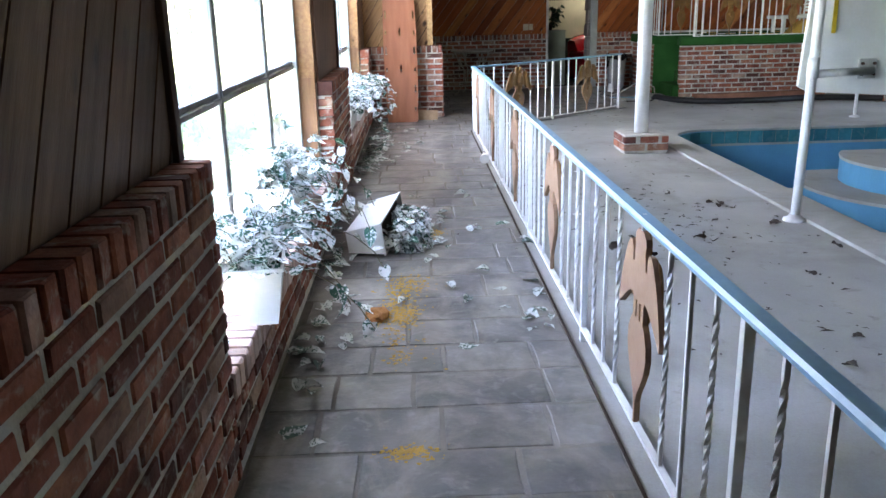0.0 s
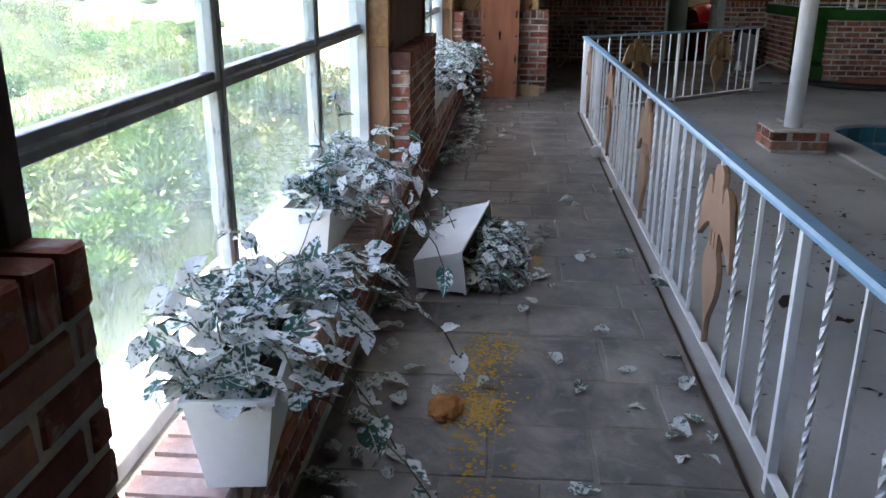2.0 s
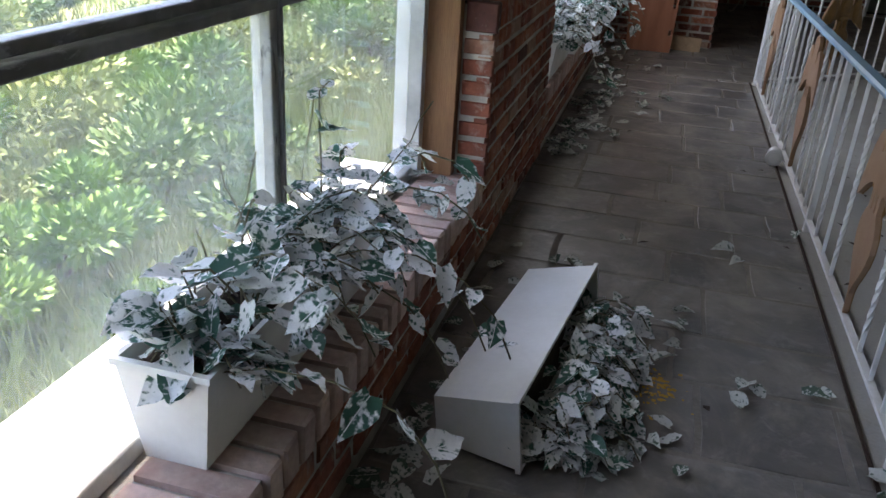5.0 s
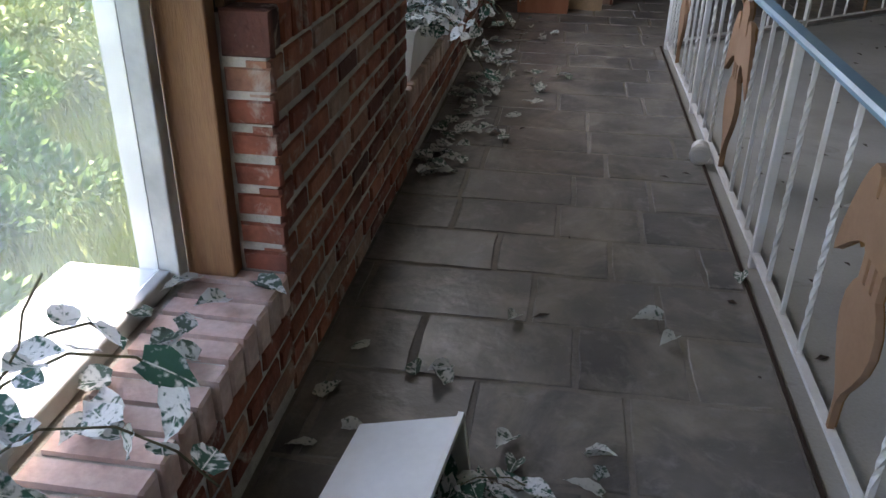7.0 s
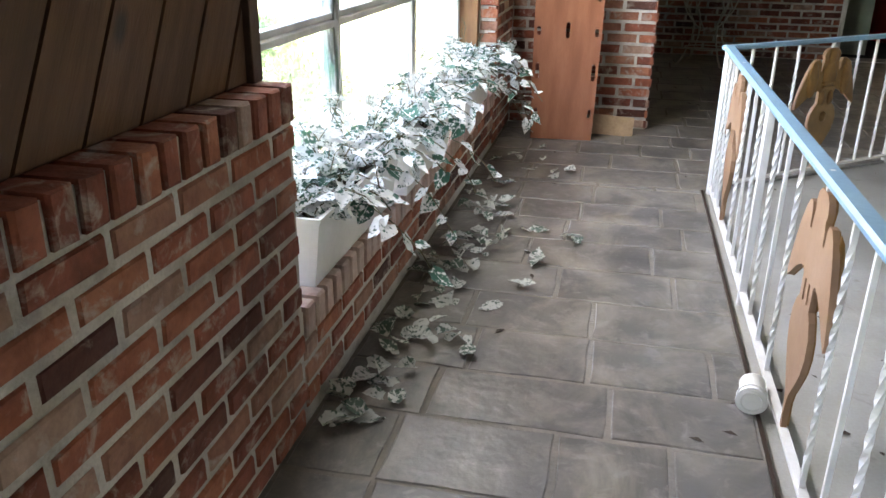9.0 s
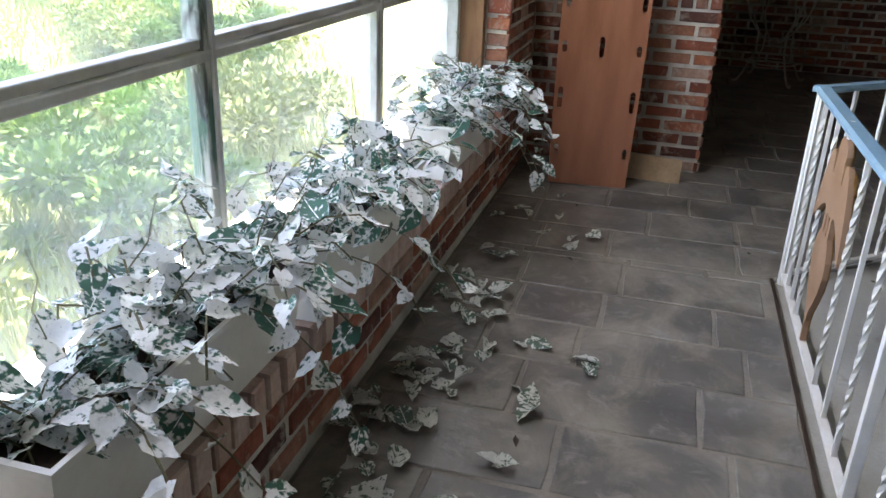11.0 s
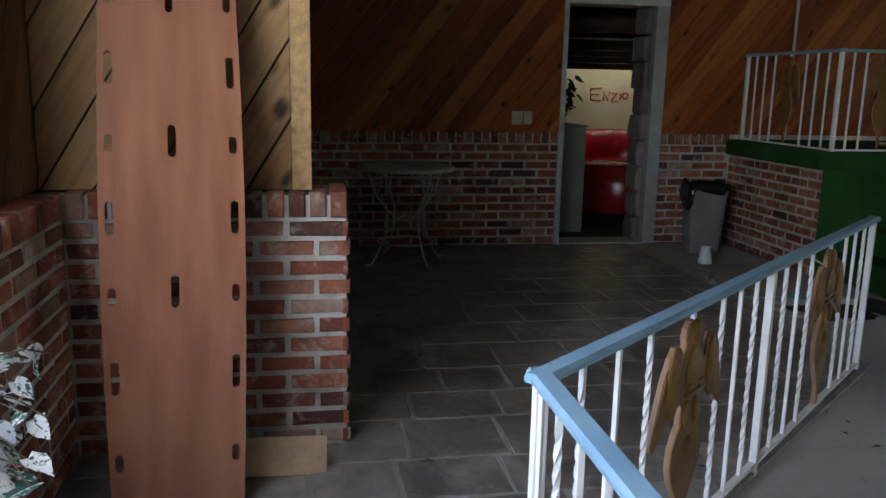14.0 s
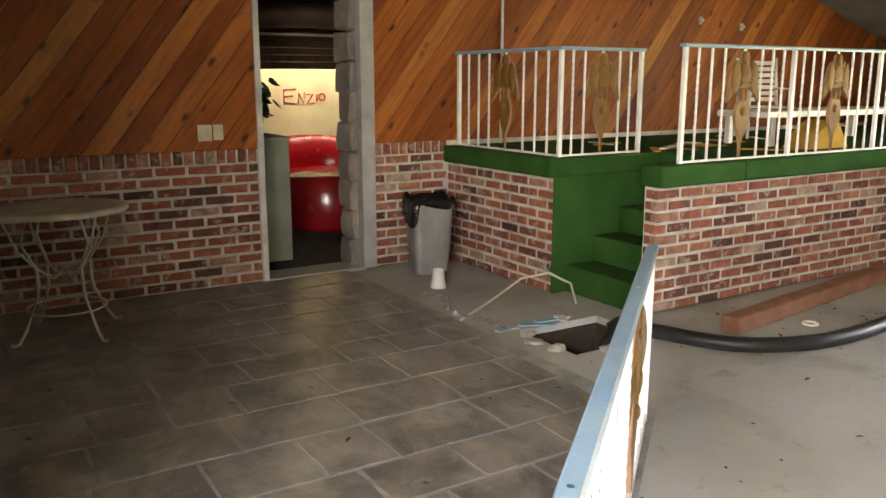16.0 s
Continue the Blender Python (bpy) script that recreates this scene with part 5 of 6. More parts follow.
for k in range(6):
    box(cf, 1.2, 6.8, RB + 0.3 + 0.5 * k, RB + 0.36 + 0.5 * k, 2.12, 2.3)
structure("ceiling_far", cf, "dark_wood", "open dark joists of the room beyond", "ceiling")
# bulkhead in front of the yellow wall, slatted
for k in range(9):
    o = part("slat", boxbm(1.2, 6.8, 16.9, 16.95, 1.53 + 0.07 * k, 1.598 + 0.07 * k, bevel=0.004), "dark_wood", far)
g = bmesh.new()
strokes = {"E": [[(0.16, 0), (0, 0.02), (0, 0.2), (0.17, 0.21)], [(0, 0.1), (0.13, 0.11)]], "N": [[(0, 0), (0.01, 0.15), (0.08, 0.0), (0.095, 0.16)]],
           "Z": [[(0, 0.13), (0.09, 0.135), (0.0, 0.0), (0.11, 0.005)]], "I": [[(0.02, 0.03), (0.03, 0.13)]], "O": [[(0.05 + 0.045 * math.cos(a), 0.09 + 0.05 * math.sin(a)) for a in (2 * math.pi * k / 12 for k in range(13))]]}
x = 4.31
for ch, w in (("E", 0.20), ("N", 0.13), ("Z", 0.12), ("I", 0.05), ("O", 0.1)):
    for st in strokes[ch]:
        tube(g, [(x + 0.82 * u, 17.597, 1.165 + 0.75 * v) for u, v in st], 0.009, 6)
    x += 0.82 * w
part("lettering", g, "spray_red", far, "red spray-painted lettering")
sofa = thing("booth_seat", 4.36, 16.58, 0, "glossy red vinyl tub seat", "seat")
sb = bmesh.new()
for r0, r1, z0, z1 in ((0.0, 0.62, 0.06, 0.38),):
    lathe(sb, [(0.60, 0.0), (0.62, 0.04), (0.62, 0.48), (0.58, 0.52), (0.1, 0.53)], 32)
part("seat", sb, "red_vinyl", sofa)
bk = bmesh.new()
arc2 = [math.pi * (-0.28 + 1.25 * k / 20) for k in range(21)]
rings = [[bk.verts.new((r * math.cos(a), r * math.sin(a), z + (0.12 * math.sin(max(0, a)) if z > 0.5 else 0))) for r, z in ((0.45, 0.50), (0.62, 0.0), (0.66, 0.60), (0.66, 0.68), (0.60, 0.73), (0.52, 0.70))] for a in arc2]
for q, s in zip(rings, rings[1:]):
    for k in range(6):
        bk.faces.new((q[k], q[(k + 1) % 6], s[(k + 1) % 6], s[k])).smooth = True
bk.faces.new(rings[0]), bk.faces.new(rings[-1])
part("backrest", bk, "red_vinyl", sofa)
cab = thing("cabinet", 3.13, 15.35, 0, "plain sage green cabinet block", "cabinet")
part("body", boxbm(-0.25, 0.24, -0.3, 0.3, 0, 0.97, bevel=0.006), "sage", cab)
part("top", boxbm(-0.26, 0.25, -0.31, 0.31, 0.97, 0.985, bevel=0.004), "sage", cab)
M["house_leaf"] = mat("house_leaf", (0.03, 0.07, 0.03), 0.4, scale=10, rnd=0.3)
plant = thing("potted_plant", 3.12, 15.38, 0.985, "dark leafy artificial plant on the cabinet", "plant")
part("pot", lathe(bmesh.new(), [(0.05, 0), (0.07, 0.1), (0.075, 0.1), (0.05, 0.095)], 14), "dark_wood", plant)
part("stem", tube(bmesh.new(), [(0, 0, 0.05), (0.03, 0, 0.25), (0.06, 0, 0.38)], 0.006, 6), "stem", plant)
dark = mesh_of("leaf", leaf_bm(0.10, 0.2, -0.15), "house_leaf")
for k in range(70):
    a, r, z = drng.uniform(0, 6.3), drng.uniform(0.02, 0.2), drng.uniform(0.08, 0.44)
    o = part("leaf", dark, None, plant)
    o.matrix_basis = pose(0.06 + r * math.cos(a), r * math.sin(a), z, drng.uniform(-60, 30), drng.uniform(-40, 40), math.degrees(a) - 90)
duct = thing("duct", 4.0, 16.2, 1.98, "brown lagged ventilation duct under the joists", "duct")
part("duct", tube(bmesh.new(), [(-2, 0.1, -0.06), (0.1, 0, 0.02), (0.2, 0, 0.03), (2.5, -0.1, 0.08)], [0.09, 0.11, 0.13, 0.13], 16), "brown_duct", duct)
part("strap", boxbm(-2.5, 2.5, -0.1, -0.08, -0.17, -0.15), "steel", duct)
for k in range(9):
    bm = bmesh.new()
    box(bm, -0.075, 0.075, -0.12, 0.12, -0.11, 0.11, bevel=0.02)
    bmesh.ops.subdivide_edges(bm, edges=bm.edges, cuts=1)
    for v in bm.verts:
        v.co += 0.022 * noise.noise_vector(v.co * 7 + Vector((k * 5, 0, 0)))
    o = part("stone", bm, "stone", wall_north)
    o.matrix_world = pose(DOOR_B + 0.012 + drng.uniform(-0.012, 0.012), BACK + 0.19, 0.11 + 0.222 * k, 0, 0, drng.uniform(-5, 5))
lamp = new("far_room_light", bpy.data.lights.new("far_room_light", "AREA"))
lamp.data.shape, lamp.data.size, lamp.data.size_y, lamp.data.energy, lamp.data.color = "RECTANGLE", 1.2, 0.3, FAR_W, (1.0, 0.97, 0.85)
lamp.matrix_world = look((4.6, 17.15, 2.1), (4.6, 17.5, 1.0))

# ---------- outside ----------
M["bush_leaf"] = mat("bush_leaf", (0.15, 0.25, 0.045), 0.6, col2=(0.08, 0.16, 0.03), scale=3, rnd=0.25, fine=0.2)
M["weed_leaf"] = mat("weed_leaf", (0.24, 0.28, 0.09), 0.7, col2=(0.15, 0.20, 0.06), scale=3, rnd=0.25, fine=0.2)
M["bark"] = mat("bark", (0.12, 0.09, 0.06), 0.9, scale=12, bump=0.6)
bm = bmesh.new()
N = 40
gv = {}
for i in range(N + 1):
    for j in range(N + 1):
        x, y = -0.32 - 300 * (i / N) ** 2.5, -140 + 300 * j / N
        gv[i, j] = bm.verts.new((x, y, -0.35 + (0.25 * noise.noise(Vector((x, y, 0)) * 0.3) + 0.05 * max(0, -x - 6) if i else 0)))
for i in range(N):
    for j in range(N):
        bm.faces.new((gv[i, j], gv[i + 1, j], gv[i + 1, j + 1], gv[i, j + 1]))
box(bm, EAST + 0.3, 300, -140, 160, -0.5, -0.3)
structure("ground", bm, "ground", "weedy green ground outside the windows", "ground")


def foliage(bm, rnd, centres, n, size, flat):
    for k in range(n):
        c, r = rnd.choice(centres)
        while True:
            p = Vector([rnd.uniform(-1, 1) for _ in range(3)])
            if 0.35 < p.length < 1:
                break
        q = c + Vector((p.x * r, p.y * r, p.z * r * flat))
        d = (p + Vector([rnd.uniform(-0.7, 0.7) for _ in range(3)]) + Vector((0, 0, 0.25))).normalized()
        s = d.cross(Vector([rnd.uniform(-1, 1) for _ in range(3)])).normalized()
        L = size * rnd.uniform(0.6, 1.4)
        a, b, e, f = q - s * L * 0.16, q + d * L * 0.5 - s * L * 0.22, q + d * L, q + d * L * 0.5 + s * L * 0.22
        bm.faces.new([bm.verts.new(v) for v in (a, b, e, f)])
    return bm


def shrub(name, seed, size, n, leaf, flat, material, label):
    rnd = random.Random(seed)
    th = thing(name, 0, 0, 0, label, "shrub", "shrubs outside")
    cs = [(Vector((rnd.gauss(0, 0.42) * size, rnd.gauss(0, 0.42) * size, rnd.uniform(0.2, 0.8) * size * 0.9)), rnd.uniform(0.2, 0.4) * size) for _ in range(12)]
    part("crown", foliage(bmesh.new(), rnd, cs, n, leaf, flat), material, th)
    tw = bmesh.new()
    for c, r in cs[:7]:
        tube(tw, [(0.1 * c.x, 0.1 * c.y, -0.1), (0.5 * c.x, 0.5 * c.y, 0.45 * c.z), tuple(c)], [0.02, 0.013, 0.006], 5)
    part("branch", tw, "bark", th)
    return th


protos = [shrub("juniper_bush", 1, 0.75, 11000, 0.06, 0.45, "bush_leaf", "bright green spreading juniper bush outside the window"),
          shrub("juniper_bush", 2, 0.7, 10000, 0.055, 0.5, "bush_leaf", "bright green spreading juniper bush outside the window"),
          shrub("weedy_shrub", 3, 0.6, 4200, 0.06, 0.9, "weed_leaf", "pale green weedy shrub outside the window"),
          shrub("weedy_shrub", 4, 0.75, 4600, 0.065, 0.9, "weed_leaf", "pale green weedy shrub outside the window")]
orng = random.Random(21)
spots = [(-1.75, 4.9, 0), (-1.9, 6.3, 1), (-1.8, 3.3, 2), (-2.1, 8.3, 2), (-1.9, 9.6, 0), (-2.6, 7.4, 1), (-2.9, 5.4, 0), (-2.0, 11.2, 3), (-1.9, 1.6, 1)]
for k in range(60):
    x = -2.6 - 13 * orng.random() ** 1.4
    spots.append((x, orng.uniform(0.5, 8) - x * orng.uniform(0.2, 2.2), orng.choice((0, 1, 2, 2, 3, 3))))
used = set()
for x, y, k in spots:
    m = pose(x, y, -0.40 + 0.04 * max(0, -x - 6), 0, 0, orng.uniform(0, 360)) @ Matrix.Scale(orng.uniform(0.75, 1.2), 4)
    if k in used:
        o = copy_thing(protos[k], m)
        o.scale = m.to_scale()
    else:
        protos[k].matrix_world = m
        used.add(k)
grass = bmesh.new()
for k in range(45000):
    x = -0.9 - 12 * orng.random() ** 1.6
    y = orng.uniform(0, 10) - x * orng.uniform(-0.2, 1.8)
    h, a, l = orng.uniform(0.10, 0.45), orng.uniform(0, 6.3), orng.uniform(-0.12, 0.12)
    z = -0.38 + 0.05 * max(0, -x - 6)
    grass.faces.new([grass.verts.new(v) for v in ((x, y, z), (x + 0.018 * math.cos(a), y + 0.018 * math.sin(a), z), (x + l, y + 0.8 * l, z + h))])
tagged(part("grass", grass, "weed_leaf"), "tall uncut grass and weeds outside", "grass", kind="stuff")
# distant trees
for k in range(16):
    th = thing("tree", -16 - orng.uniform(0, 16), 2 + 4.2 * k + orng.uniform(-2, 2), -0.2, "leafy tree at the edge of the field", "tree", "trees beyond the field")
    h = orng.uniform(5, 9)
    tr = bmesh.new()
    tube(tr, [(0, 0, -0.3), (0.1, 0.05, h * 0.4), (0.0, 0.1, h * 0.75)], [0.16, 0.11, 0.04], 8)
    cs = []
    for q in range(14):
        a, zz, rr = orng.uniform(0, 6.3), orng.uniform(0.25, 1.0) * h, orng.uniform(0.5, 1.9)
        c = Vector((rr * math.cos(a), rr * math.sin(a), zz))
        tube(tr, [(0, 0, zz * 0.7), tuple(c * 0.6 + Vector((0, 0, zz * 0.36))), tuple(c)], [0.06, 0.04, 0.015], 5)
        cs.append((c, orng.uniform(0.6, 1.2)))
    part("trunk", tr, "bark", th)
    part("crown", foliage(bmesh.new(), orng, cs, 2200, 0.26, 0.8), "bush_leaf" if k % 2 else "weed_leaf", th)

# ---------- pieces: boards, bricks, slates ----------
def clip(poly, nx, nz, d):
    """Keep the part of a polygon where nx*x + nz*z <= d."""
    out = []
    for (x0, z0), (x1, z1) in zip(poly, poly[1:] + poly[:1]):
        a, b = nx * x0 + nz * z0 - d, nx * x1 + nz * z1 - d
        if a <= 0:
            out.append((x0, z0))
        if (a < 0) != (b < 0) and abs(a - b) > 1e-9:
            t = a / (a - b)
            if 0 < t < 1:
                out.append((x0 + (x1 - x0) * t, z0 + (z1 - z0) * t))
    return out


def slab(poly, h, inset):
    """A flat piece over a polygon, top edge chamfered, bottom at 0."""
    cx, cy = sum(p[0] for p in poly) / len(poly), sum(p[1] for p in poly) / len(poly)
    bm = bmesh.new()
    lo = [bm.verts.new((x, y, 0)) for x, y in poly]
    mid = [bm.verts.new((x, y, h - inset)) for x, y in poly]
    hi = []
    for x, y in poly:
        d = math.hypot(x - cx, y - cy) or 1
        f = max(0.2, 1 - 1.4 * inset / d)
        hi.append(bm.verts.new((cx + (x - cx) * f, cy + (y - cy) * f, h)))
    n = len(poly)
    for q, s in ((lo, mid), (mid, hi)):
        for k in range(n):
            bm.faces.new((q[k], q[(k + 1) % n], s[(k + 1) % n], s[k]))
    bm.faces.new(hi)
    return bm


def boards(parent, m, region, angle, width, gap, material, thick=0.018):
    """Boards at an angle (degrees) over a convex region of a wall plane; m takes (u, v, out) to the world."""
    a = radians(angle)
    ux, uz = math.cos(a), math.sin(a)
    nx, nz = -uz, ux
    ds = [nx * x + nz * z for x, z in region]
    ts = [ux * x + uz * z for x, z in region]
    d = math.floor(min(ds) / width) * width
    while d < max(ds):
        poly = clip(clip(list(region), nx, nz, d + width - gap), -nx, -nz, -d)
        if len(poly) > 2:
            t0 = sum(ux * x + uz * z for x, z in poly) / len(poly)
            c = d + width / 2
            loc = [(nx * x + nz * z - c, ux * x + uz * z - t0) for x, z in poly]
            area = abs(sum(p[0] * q[1] - q[0] * p[1] for p, q in zip(loc, loc[1:] + loc[:1]))) / 2
            if area > 1e-4:
                o = part("board", slab(loc, thick, 0.004), material, parent)
                ox, oz = nx * c + ux * t0, nz * c + uz * t0
                o.matrix_world = m @ Matrix(((nx, ux, 0, ox), (nz, uz, 0, oz), (0, 0, 1, 0), (0, 0, 0, 1)))
        d += width


def wall_frame(origin, u, out):
    """World matrix of a wall plane: u along it, z up, out away from it."""
    u, out, z = Vector(u), Vector(out), Vector((0, 0, 1))
    m = Matrix((u, z, out)).transposed().to_4x4()
    m.translation = origin
    return m


north = wall_frame((0, BACK + 0.008, 0), (1, 0, 0), (0, -1, 0))
boards(wall_north, north, [(-0.1, CAP), (DOOR_A - 0.03, CAP), (DOOR_A - 0.03, roof_z(DOOR_A)), (-0.1, roof_z(-0.1))], 52, 0.135, 0.0035, "wood")
boards(wall_north, north, [(DOOR_B + 0.1, CAP), (EAST, CAP), (EAST, roof_z(EAST)), (RIDGE_X, RIDGE_Z), (DOOR_B + 0.1, roof_z(DOOR_B + 0.1))], 52, 0.135, 0.0035, "wood")
boards(wall_north, north, [(DOOR_A - 0.03, DOOR_H + 0.05), (DOOR_B + 0.1, DOOR_H + 0.05), (DOOR_B + 0.1, roof_z(DOOR_B)), (DOOR_A - 0.03, roof_z(DOOR_A))], 52, 0.135, 0.0035, "wood")
west = wall_frame((-0.11, 0, 0), (0, -1, 0), (1, 0, 0))
for a, b in ((SOUTH, W1A - 0.05), (W1B, W2A - 0.05), (W2B, PIER_Y + 0.09), (PIER_Y + 0.2, BACK)):
    c = CAP_S if a == SOUTH else CAP
    boards(wall_west_upper, west, [(-b, c), (-a, c), (-a, EAVE), (-b, EAVE)], 121.5, 0.145, 0.008, "brown_board")
stub = wall_frame((0, PIER_Y + 0.09, 0), (1, 0, 0), (0, -1, 0))
boards(wall_stub_upper, stub, [(-0.09, CAP), (0.755, CAP), (0.755, EAVE + 0.1), (-0.09, EAVE + 0.1)], 58, 0.145, 0.007, "pine")
o = part("corner_post", boxbm(0.755, 0.825, PIER_Y + 0.06, PIER_Y + 0.22, CAP, EAVE + 0.15, bevel=0.004), "pine", wall_stub_upper, "pale pine corner post")
for y in (W1A - 0.05, W2A - 0.05):
    part("edge_trim", boxbm(-0.11, -0.075, y, y + 0.05, CAP, EAVE, bevel=0.003), "dark_wood", wall_west_upper, "dark stained edge trim")
M["post_wood"] = mat("post_wood", (0.30, 0.15, 0.065), 0.6, col2=(0.20, 0.095, 0.045), scale=3, bump=0.3, bump_scale=30, fine=0.2, stretch=(10, 10, 1.2))
for y in (W1B, W2B):
    part("jamb_post", boxbm(-0.225, -0.112, y - 0.05, y + 0.0, SILL, CAP + 0.03, bevel=0.004), "post_wood", wall_west_upper, "weathered pine window post")
    part("upper_post", boxbm(-0.240, -0.108, y - 0.062, y + 0.004, CAP + 0.03, HEAD, bevel=0.004), "pine", wall_west_upper, "paler pine post above the brick")

BRICK = {}
brng = random.Random(31)


def brick_mesh(w, h, d):
    """A brick w long, h high, d deep: face at y = 0, edges worn."""
    k = (round(w, 3), round(h, 3), round(d, 3))
    if k not in BRICK:
        BRICK[k] = []
        for v in range(4):
            bm = bmesh.new()
            c = 0.005
            j = lambda s=0.0022: brng.uniform(-s, s)
            fr = [bm.verts.new((x + j(), 0 + j(0.0012), z + j())) for x, z in ((-w / 2 + c, -h / 2 + c), (w / 2 - c, -h / 2 + c), (w / 2 - c, h / 2 - c), (-w / 2 + c, h / 2 - c))]
            ed = [bm.verts.new((x + j(), 0.006, z + j())) for x, z in ((-w / 2, -h / 2), (w / 2, -h / 2), (w / 2, h / 2), (-w / 2, h / 2))]
            bk = [bm.verts.new((x.co.x, d, x.co.z)) for x in ed]
            bm.faces.new(fr), bm.faces.new(bk)
            for q, s in ((fr, ed), (ed, bk)):
                for i in range(4):
                    bm.faces.new((q[i], q[(i + 1) % 4], s[(i + 1) % 4], s[i]))
            BRICK[k].append(mesh_of("brick", bm, "brick"))
    return BRICK[k][brng.randrange(4)]


PITCH = 0.0713


def lay(parent, m, w, h, d, x, z, y=0.005):
    o = new("brick", brick_mesh(w, h, d))
    o.parent = parent
    o.matrix_world = m @ Matrix.Translation((x, y + brng.uniform(-0.002, 0.002), z)) @ Matrix.Rotation(brng.uniform(-0.006, 0.006), 4, "Y")


def course_wall(parent, origin, u, length, z0, courses, depth=0.05, joint=0.019, phase=0):
    """Running-bond courses from an origin along u; the wall faces to the right-hand side of -normal."""
    u = Vector(u)
    inward = Vector((0, 0, 1)).cross(u)
    m = Matrix((u, inward, Vector((0, 0, 1)))).transposed().to_4x4()
    m.translation = origin
    L = 0.212
    for c in range(courses):
        z = z0 + PITCH * (c + 0.5)
        x = -(0.5 * L if (c + phase) % 2 else 0.0)
        while x < length - 0.02:
            a, b = max(x, 0), min(x + L - joint, length)
            if b - a > 0.03:
                lay(parent, m, round((b - a) / 0.01) * 0.01, PITCH - joint, depth, (a + b) / 2, z)
            x += L
    return m


def rowlock(parent, m, length, z0, z1, depth, proud=0.006, pitch=0.0735, w=0.057):
    n = max(1, round(length / pitch))
    for k in range(n):
        lay(parent, m, w, z1 - z0, depth, (k + 0.5) * length / n, (z0 + z1) / 2, 0.004 - proud)


LOW = CAP - 0.095
# window wall: faces +x, so runs along -y ... +y with the inside to the east
for a, b in ((-0.9, W1A), (W1B, W2A), (W2B, PIER_Y + 0.01)):
    n = 13 if a < 0 else 12
    m = course_wall(wall_west, (0, a, 0), (0, 1, 0), b - a, 0, n)
    rowlock(wall_west, m, b - a, PITCH * n + 0.006, PITCH * n + 0.095, 0.115)
for a, b in ((W1A, W1B), (W2A, W2B)):
    m = course_wall(wall_west, (0, a, 0), (0, 1, 0), b - a, 0.043, 3, phase=1)
    before = set(wall_west.children)
    rowlock(wall_west, m, b - a, SILL - 0.09, SILL, 0.215)
    for o in set(wall_west.children) - before:
        o.material_slots[0].link = "OBJECT"
        o.material_slots[0].material = M["sill_brick"]
for y in (W1B, W2B):
    m = Matrix.Translation((-0.105, y - 0.012, 0))
    for c in range(7):
        lay(wall_west, m, 0.106, PITCH - 0.019, 0.02, 0.053, SILL + PITCH * (c + 0.5) - 0.01)
    lay(wall_west, m, 0.112, 0.098, 0.02, 0.054, CAP - 0.049)
m = course_wall(wall_stub, (0, PIER_Y, 0), (1, 0, 0), PIER_X, 0, 12)
rowlock(wall_stub, m, PIER_X, LOW + 0.006, CAP, 0.29)
m = course_wall(wall_stub, (PIER_X, PIER_Y + 0.0, 0), (0, 1, 0), 0.29, 0, 12, depth=0.02)
m = course_wall(wall_north, (0.0, BACK, 0), (1, 0, 0), DOOR_A - 0.03, 0, 12)
rowlock(wall_north, m, DOOR_A - 0.03, LOW + 0.006, CAP, 0.06, proud=0.004)
m = course_wall(wall_north, (DOOR_B + 0.10, BACK, 0), (1, 0, 0), PLAT_X - DOOR_B - 0.1, 0, 12)
rowlock(wall_north, m, PLAT_X - DOOR_B - 0.1, LOW + 0.006, CAP, 0.06, proud=0.004)
course_wall(platform, (PLAT_X, BACK, 0), (0, -1, 0), BACK - PLAT_Y1, -0.016, 12)
course_wall(platform, (SIDE_X, PLAT_Y2, 0), (1, 0, 0), 7.3 - SIDE_X, -0.016, 12)
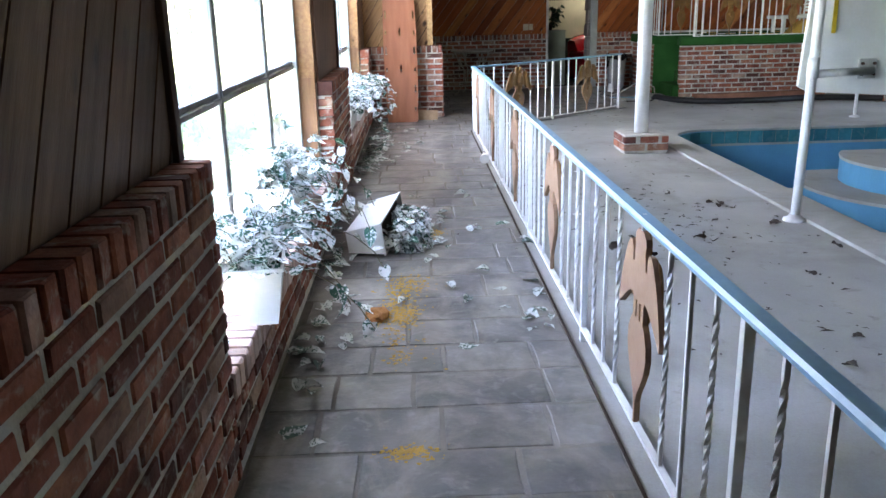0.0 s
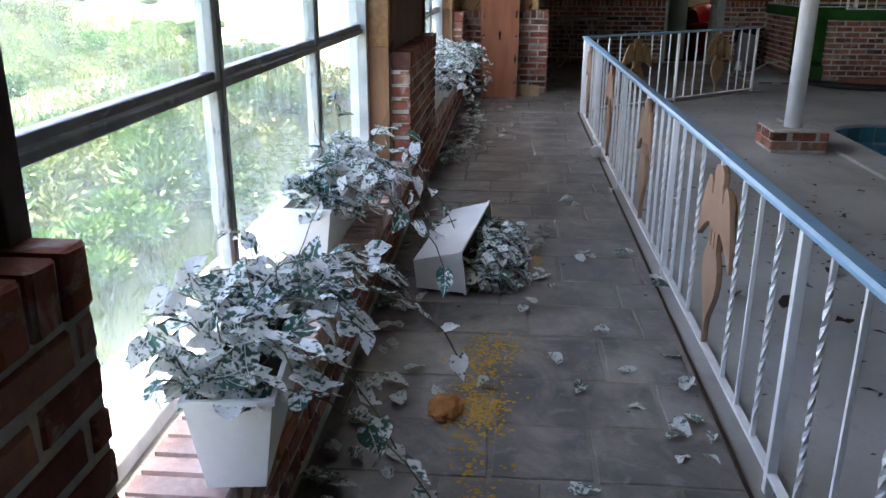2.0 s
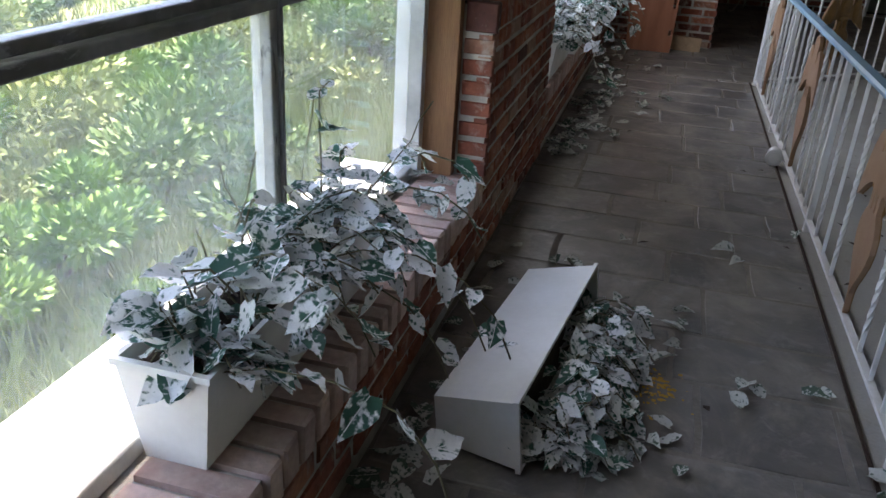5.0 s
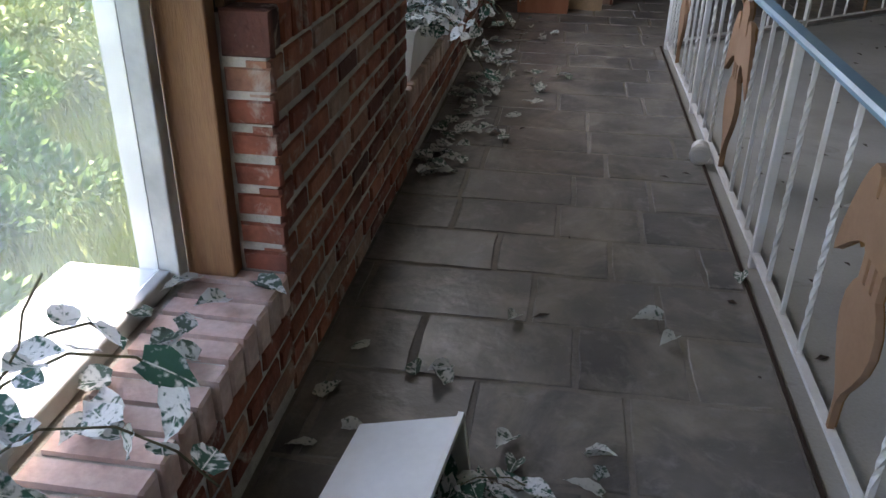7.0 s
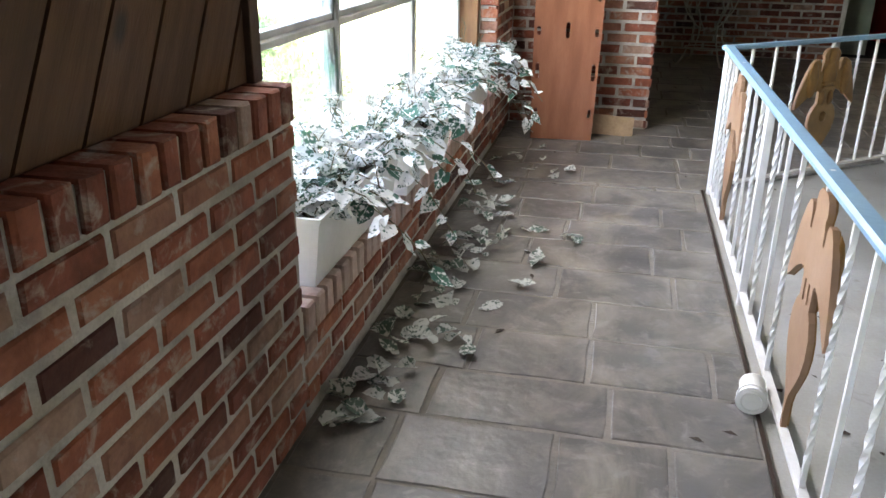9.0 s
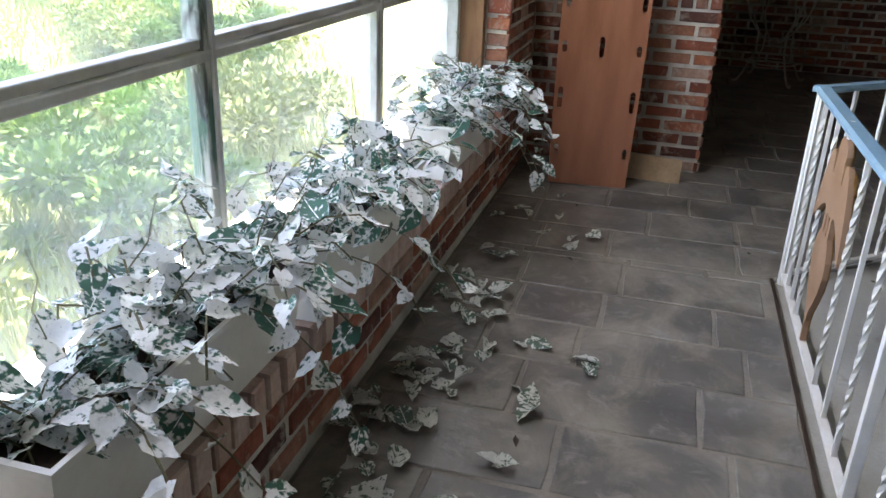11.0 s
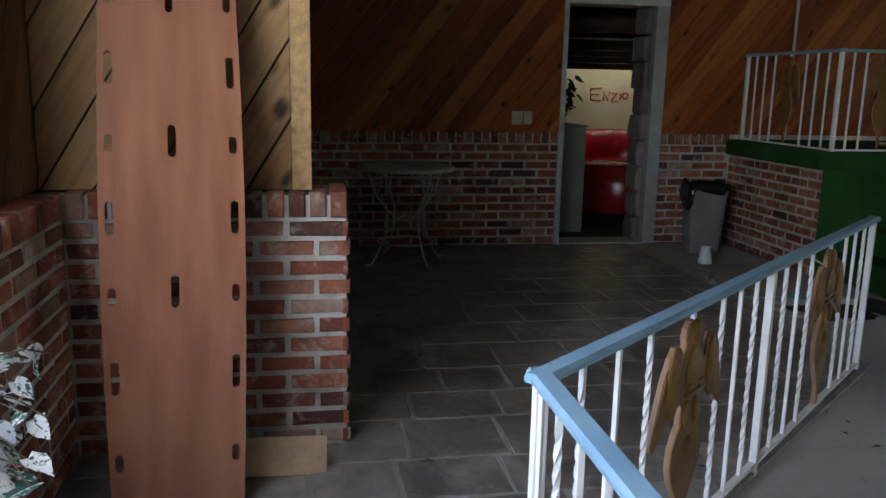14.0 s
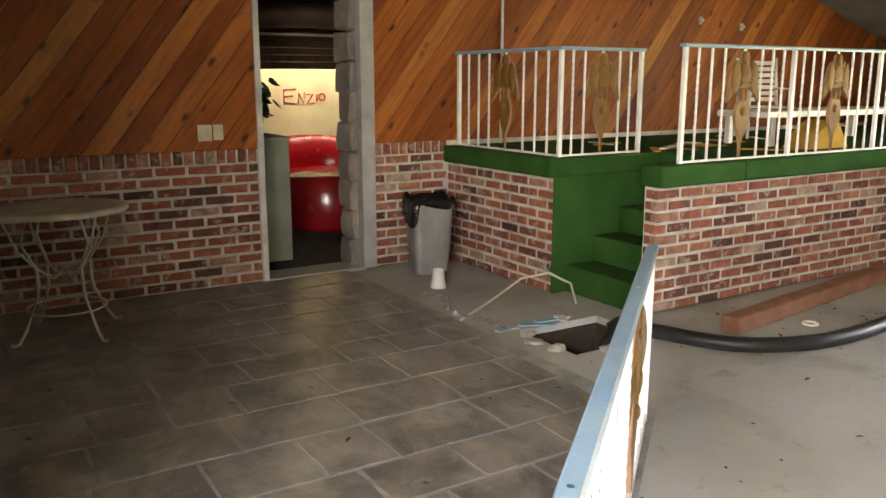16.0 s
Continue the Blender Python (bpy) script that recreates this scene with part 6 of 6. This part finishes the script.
course_wall(platform, (SIDE_X, PLAT_Y2 + 0.11, 0), (0, -1, 0), 0.10, -0.016, 12)
course_wall(platform, (7.3, PLAT_Y2, 0), (0, -1, 0), 1.2, -0.016, 12)

# slates
trng = random.Random(44)
entry = [(0.0, CORNER_Y), (RAIL_X - 0.05, CORNER_Y), (RAIL_END[0], RAIL_END[1] - 0.02), (EDGE_X, BACK), (0.0, BACK)]


def slates(base, y_from, y_to, x_to, region=None):
    y = y_from
    row = 0
    while y < y_to:
        h = trng.choice((0.28, 0.31, 0.36, 0.30))
        x = -trng.uniform(0.05, 0.4)
        while x < x_to:
            w = trng.choice((0.30, 0.38, 0.44, 0.52))
            poly = [(max(x, 0.0), y), (min(x + w - 0.016, x_to), y), (min(x + w - 0.016, x_to), min(y + h - 0.016, y_to)), (max(x, 0.0), min(y + h - 0.016, y_to))]
            if region:
                for (ax, ay), (bx, by) in zip(region, region[1:] + region[:1]):
                    if len(poly) > 2:
                        poly = clip(poly, by - ay, -(bx - ax), (by - ay) * ax - (bx - ax) * ay)
            x += w
            if len(poly) > 2:
                cx, cy = sum(p[0] for p in poly) / len(poly), sum(p[1] for p in poly) / len(poly)
                if max(p[0] for p in poly) - min(p[0] for p in poly) < 0.03:
                    continue
                edge = []
                for (ax, ay), (bx, by) in zip(poly, poly[1:] + poly[:1]):
                    edge.append((ax + trng.uniform(-0.004, 0.004), ay + trng.uniform(-0.004, 0.004)))
                    for f in (0.33, 0.67):
                        edge.append((ax + (bx - ax) * f + trng.uniform(-0.004, 0.004), ay + (by - ay) * f + trng.uniform(-0.004, 0.004)))
                o = part("slate", slab([(px - cx, py - cy) for px, py in edge], 0.014 + trng.uniform(-0.0015, 0.001), 0.003), "slate", base)
                o.matrix_world = pose(cx, cy, -0.0135, trng.uniform(-0.15, 0.15), trng.uniform(-0.15, 0.15), 0)
        y += h
        row += 1


slates(floor, -0.6, CORNER_Y - 0.01, RAIL_X - 0.05)
slates(floor_entry, CORNER_Y, BACK, EDGE_X, entry)
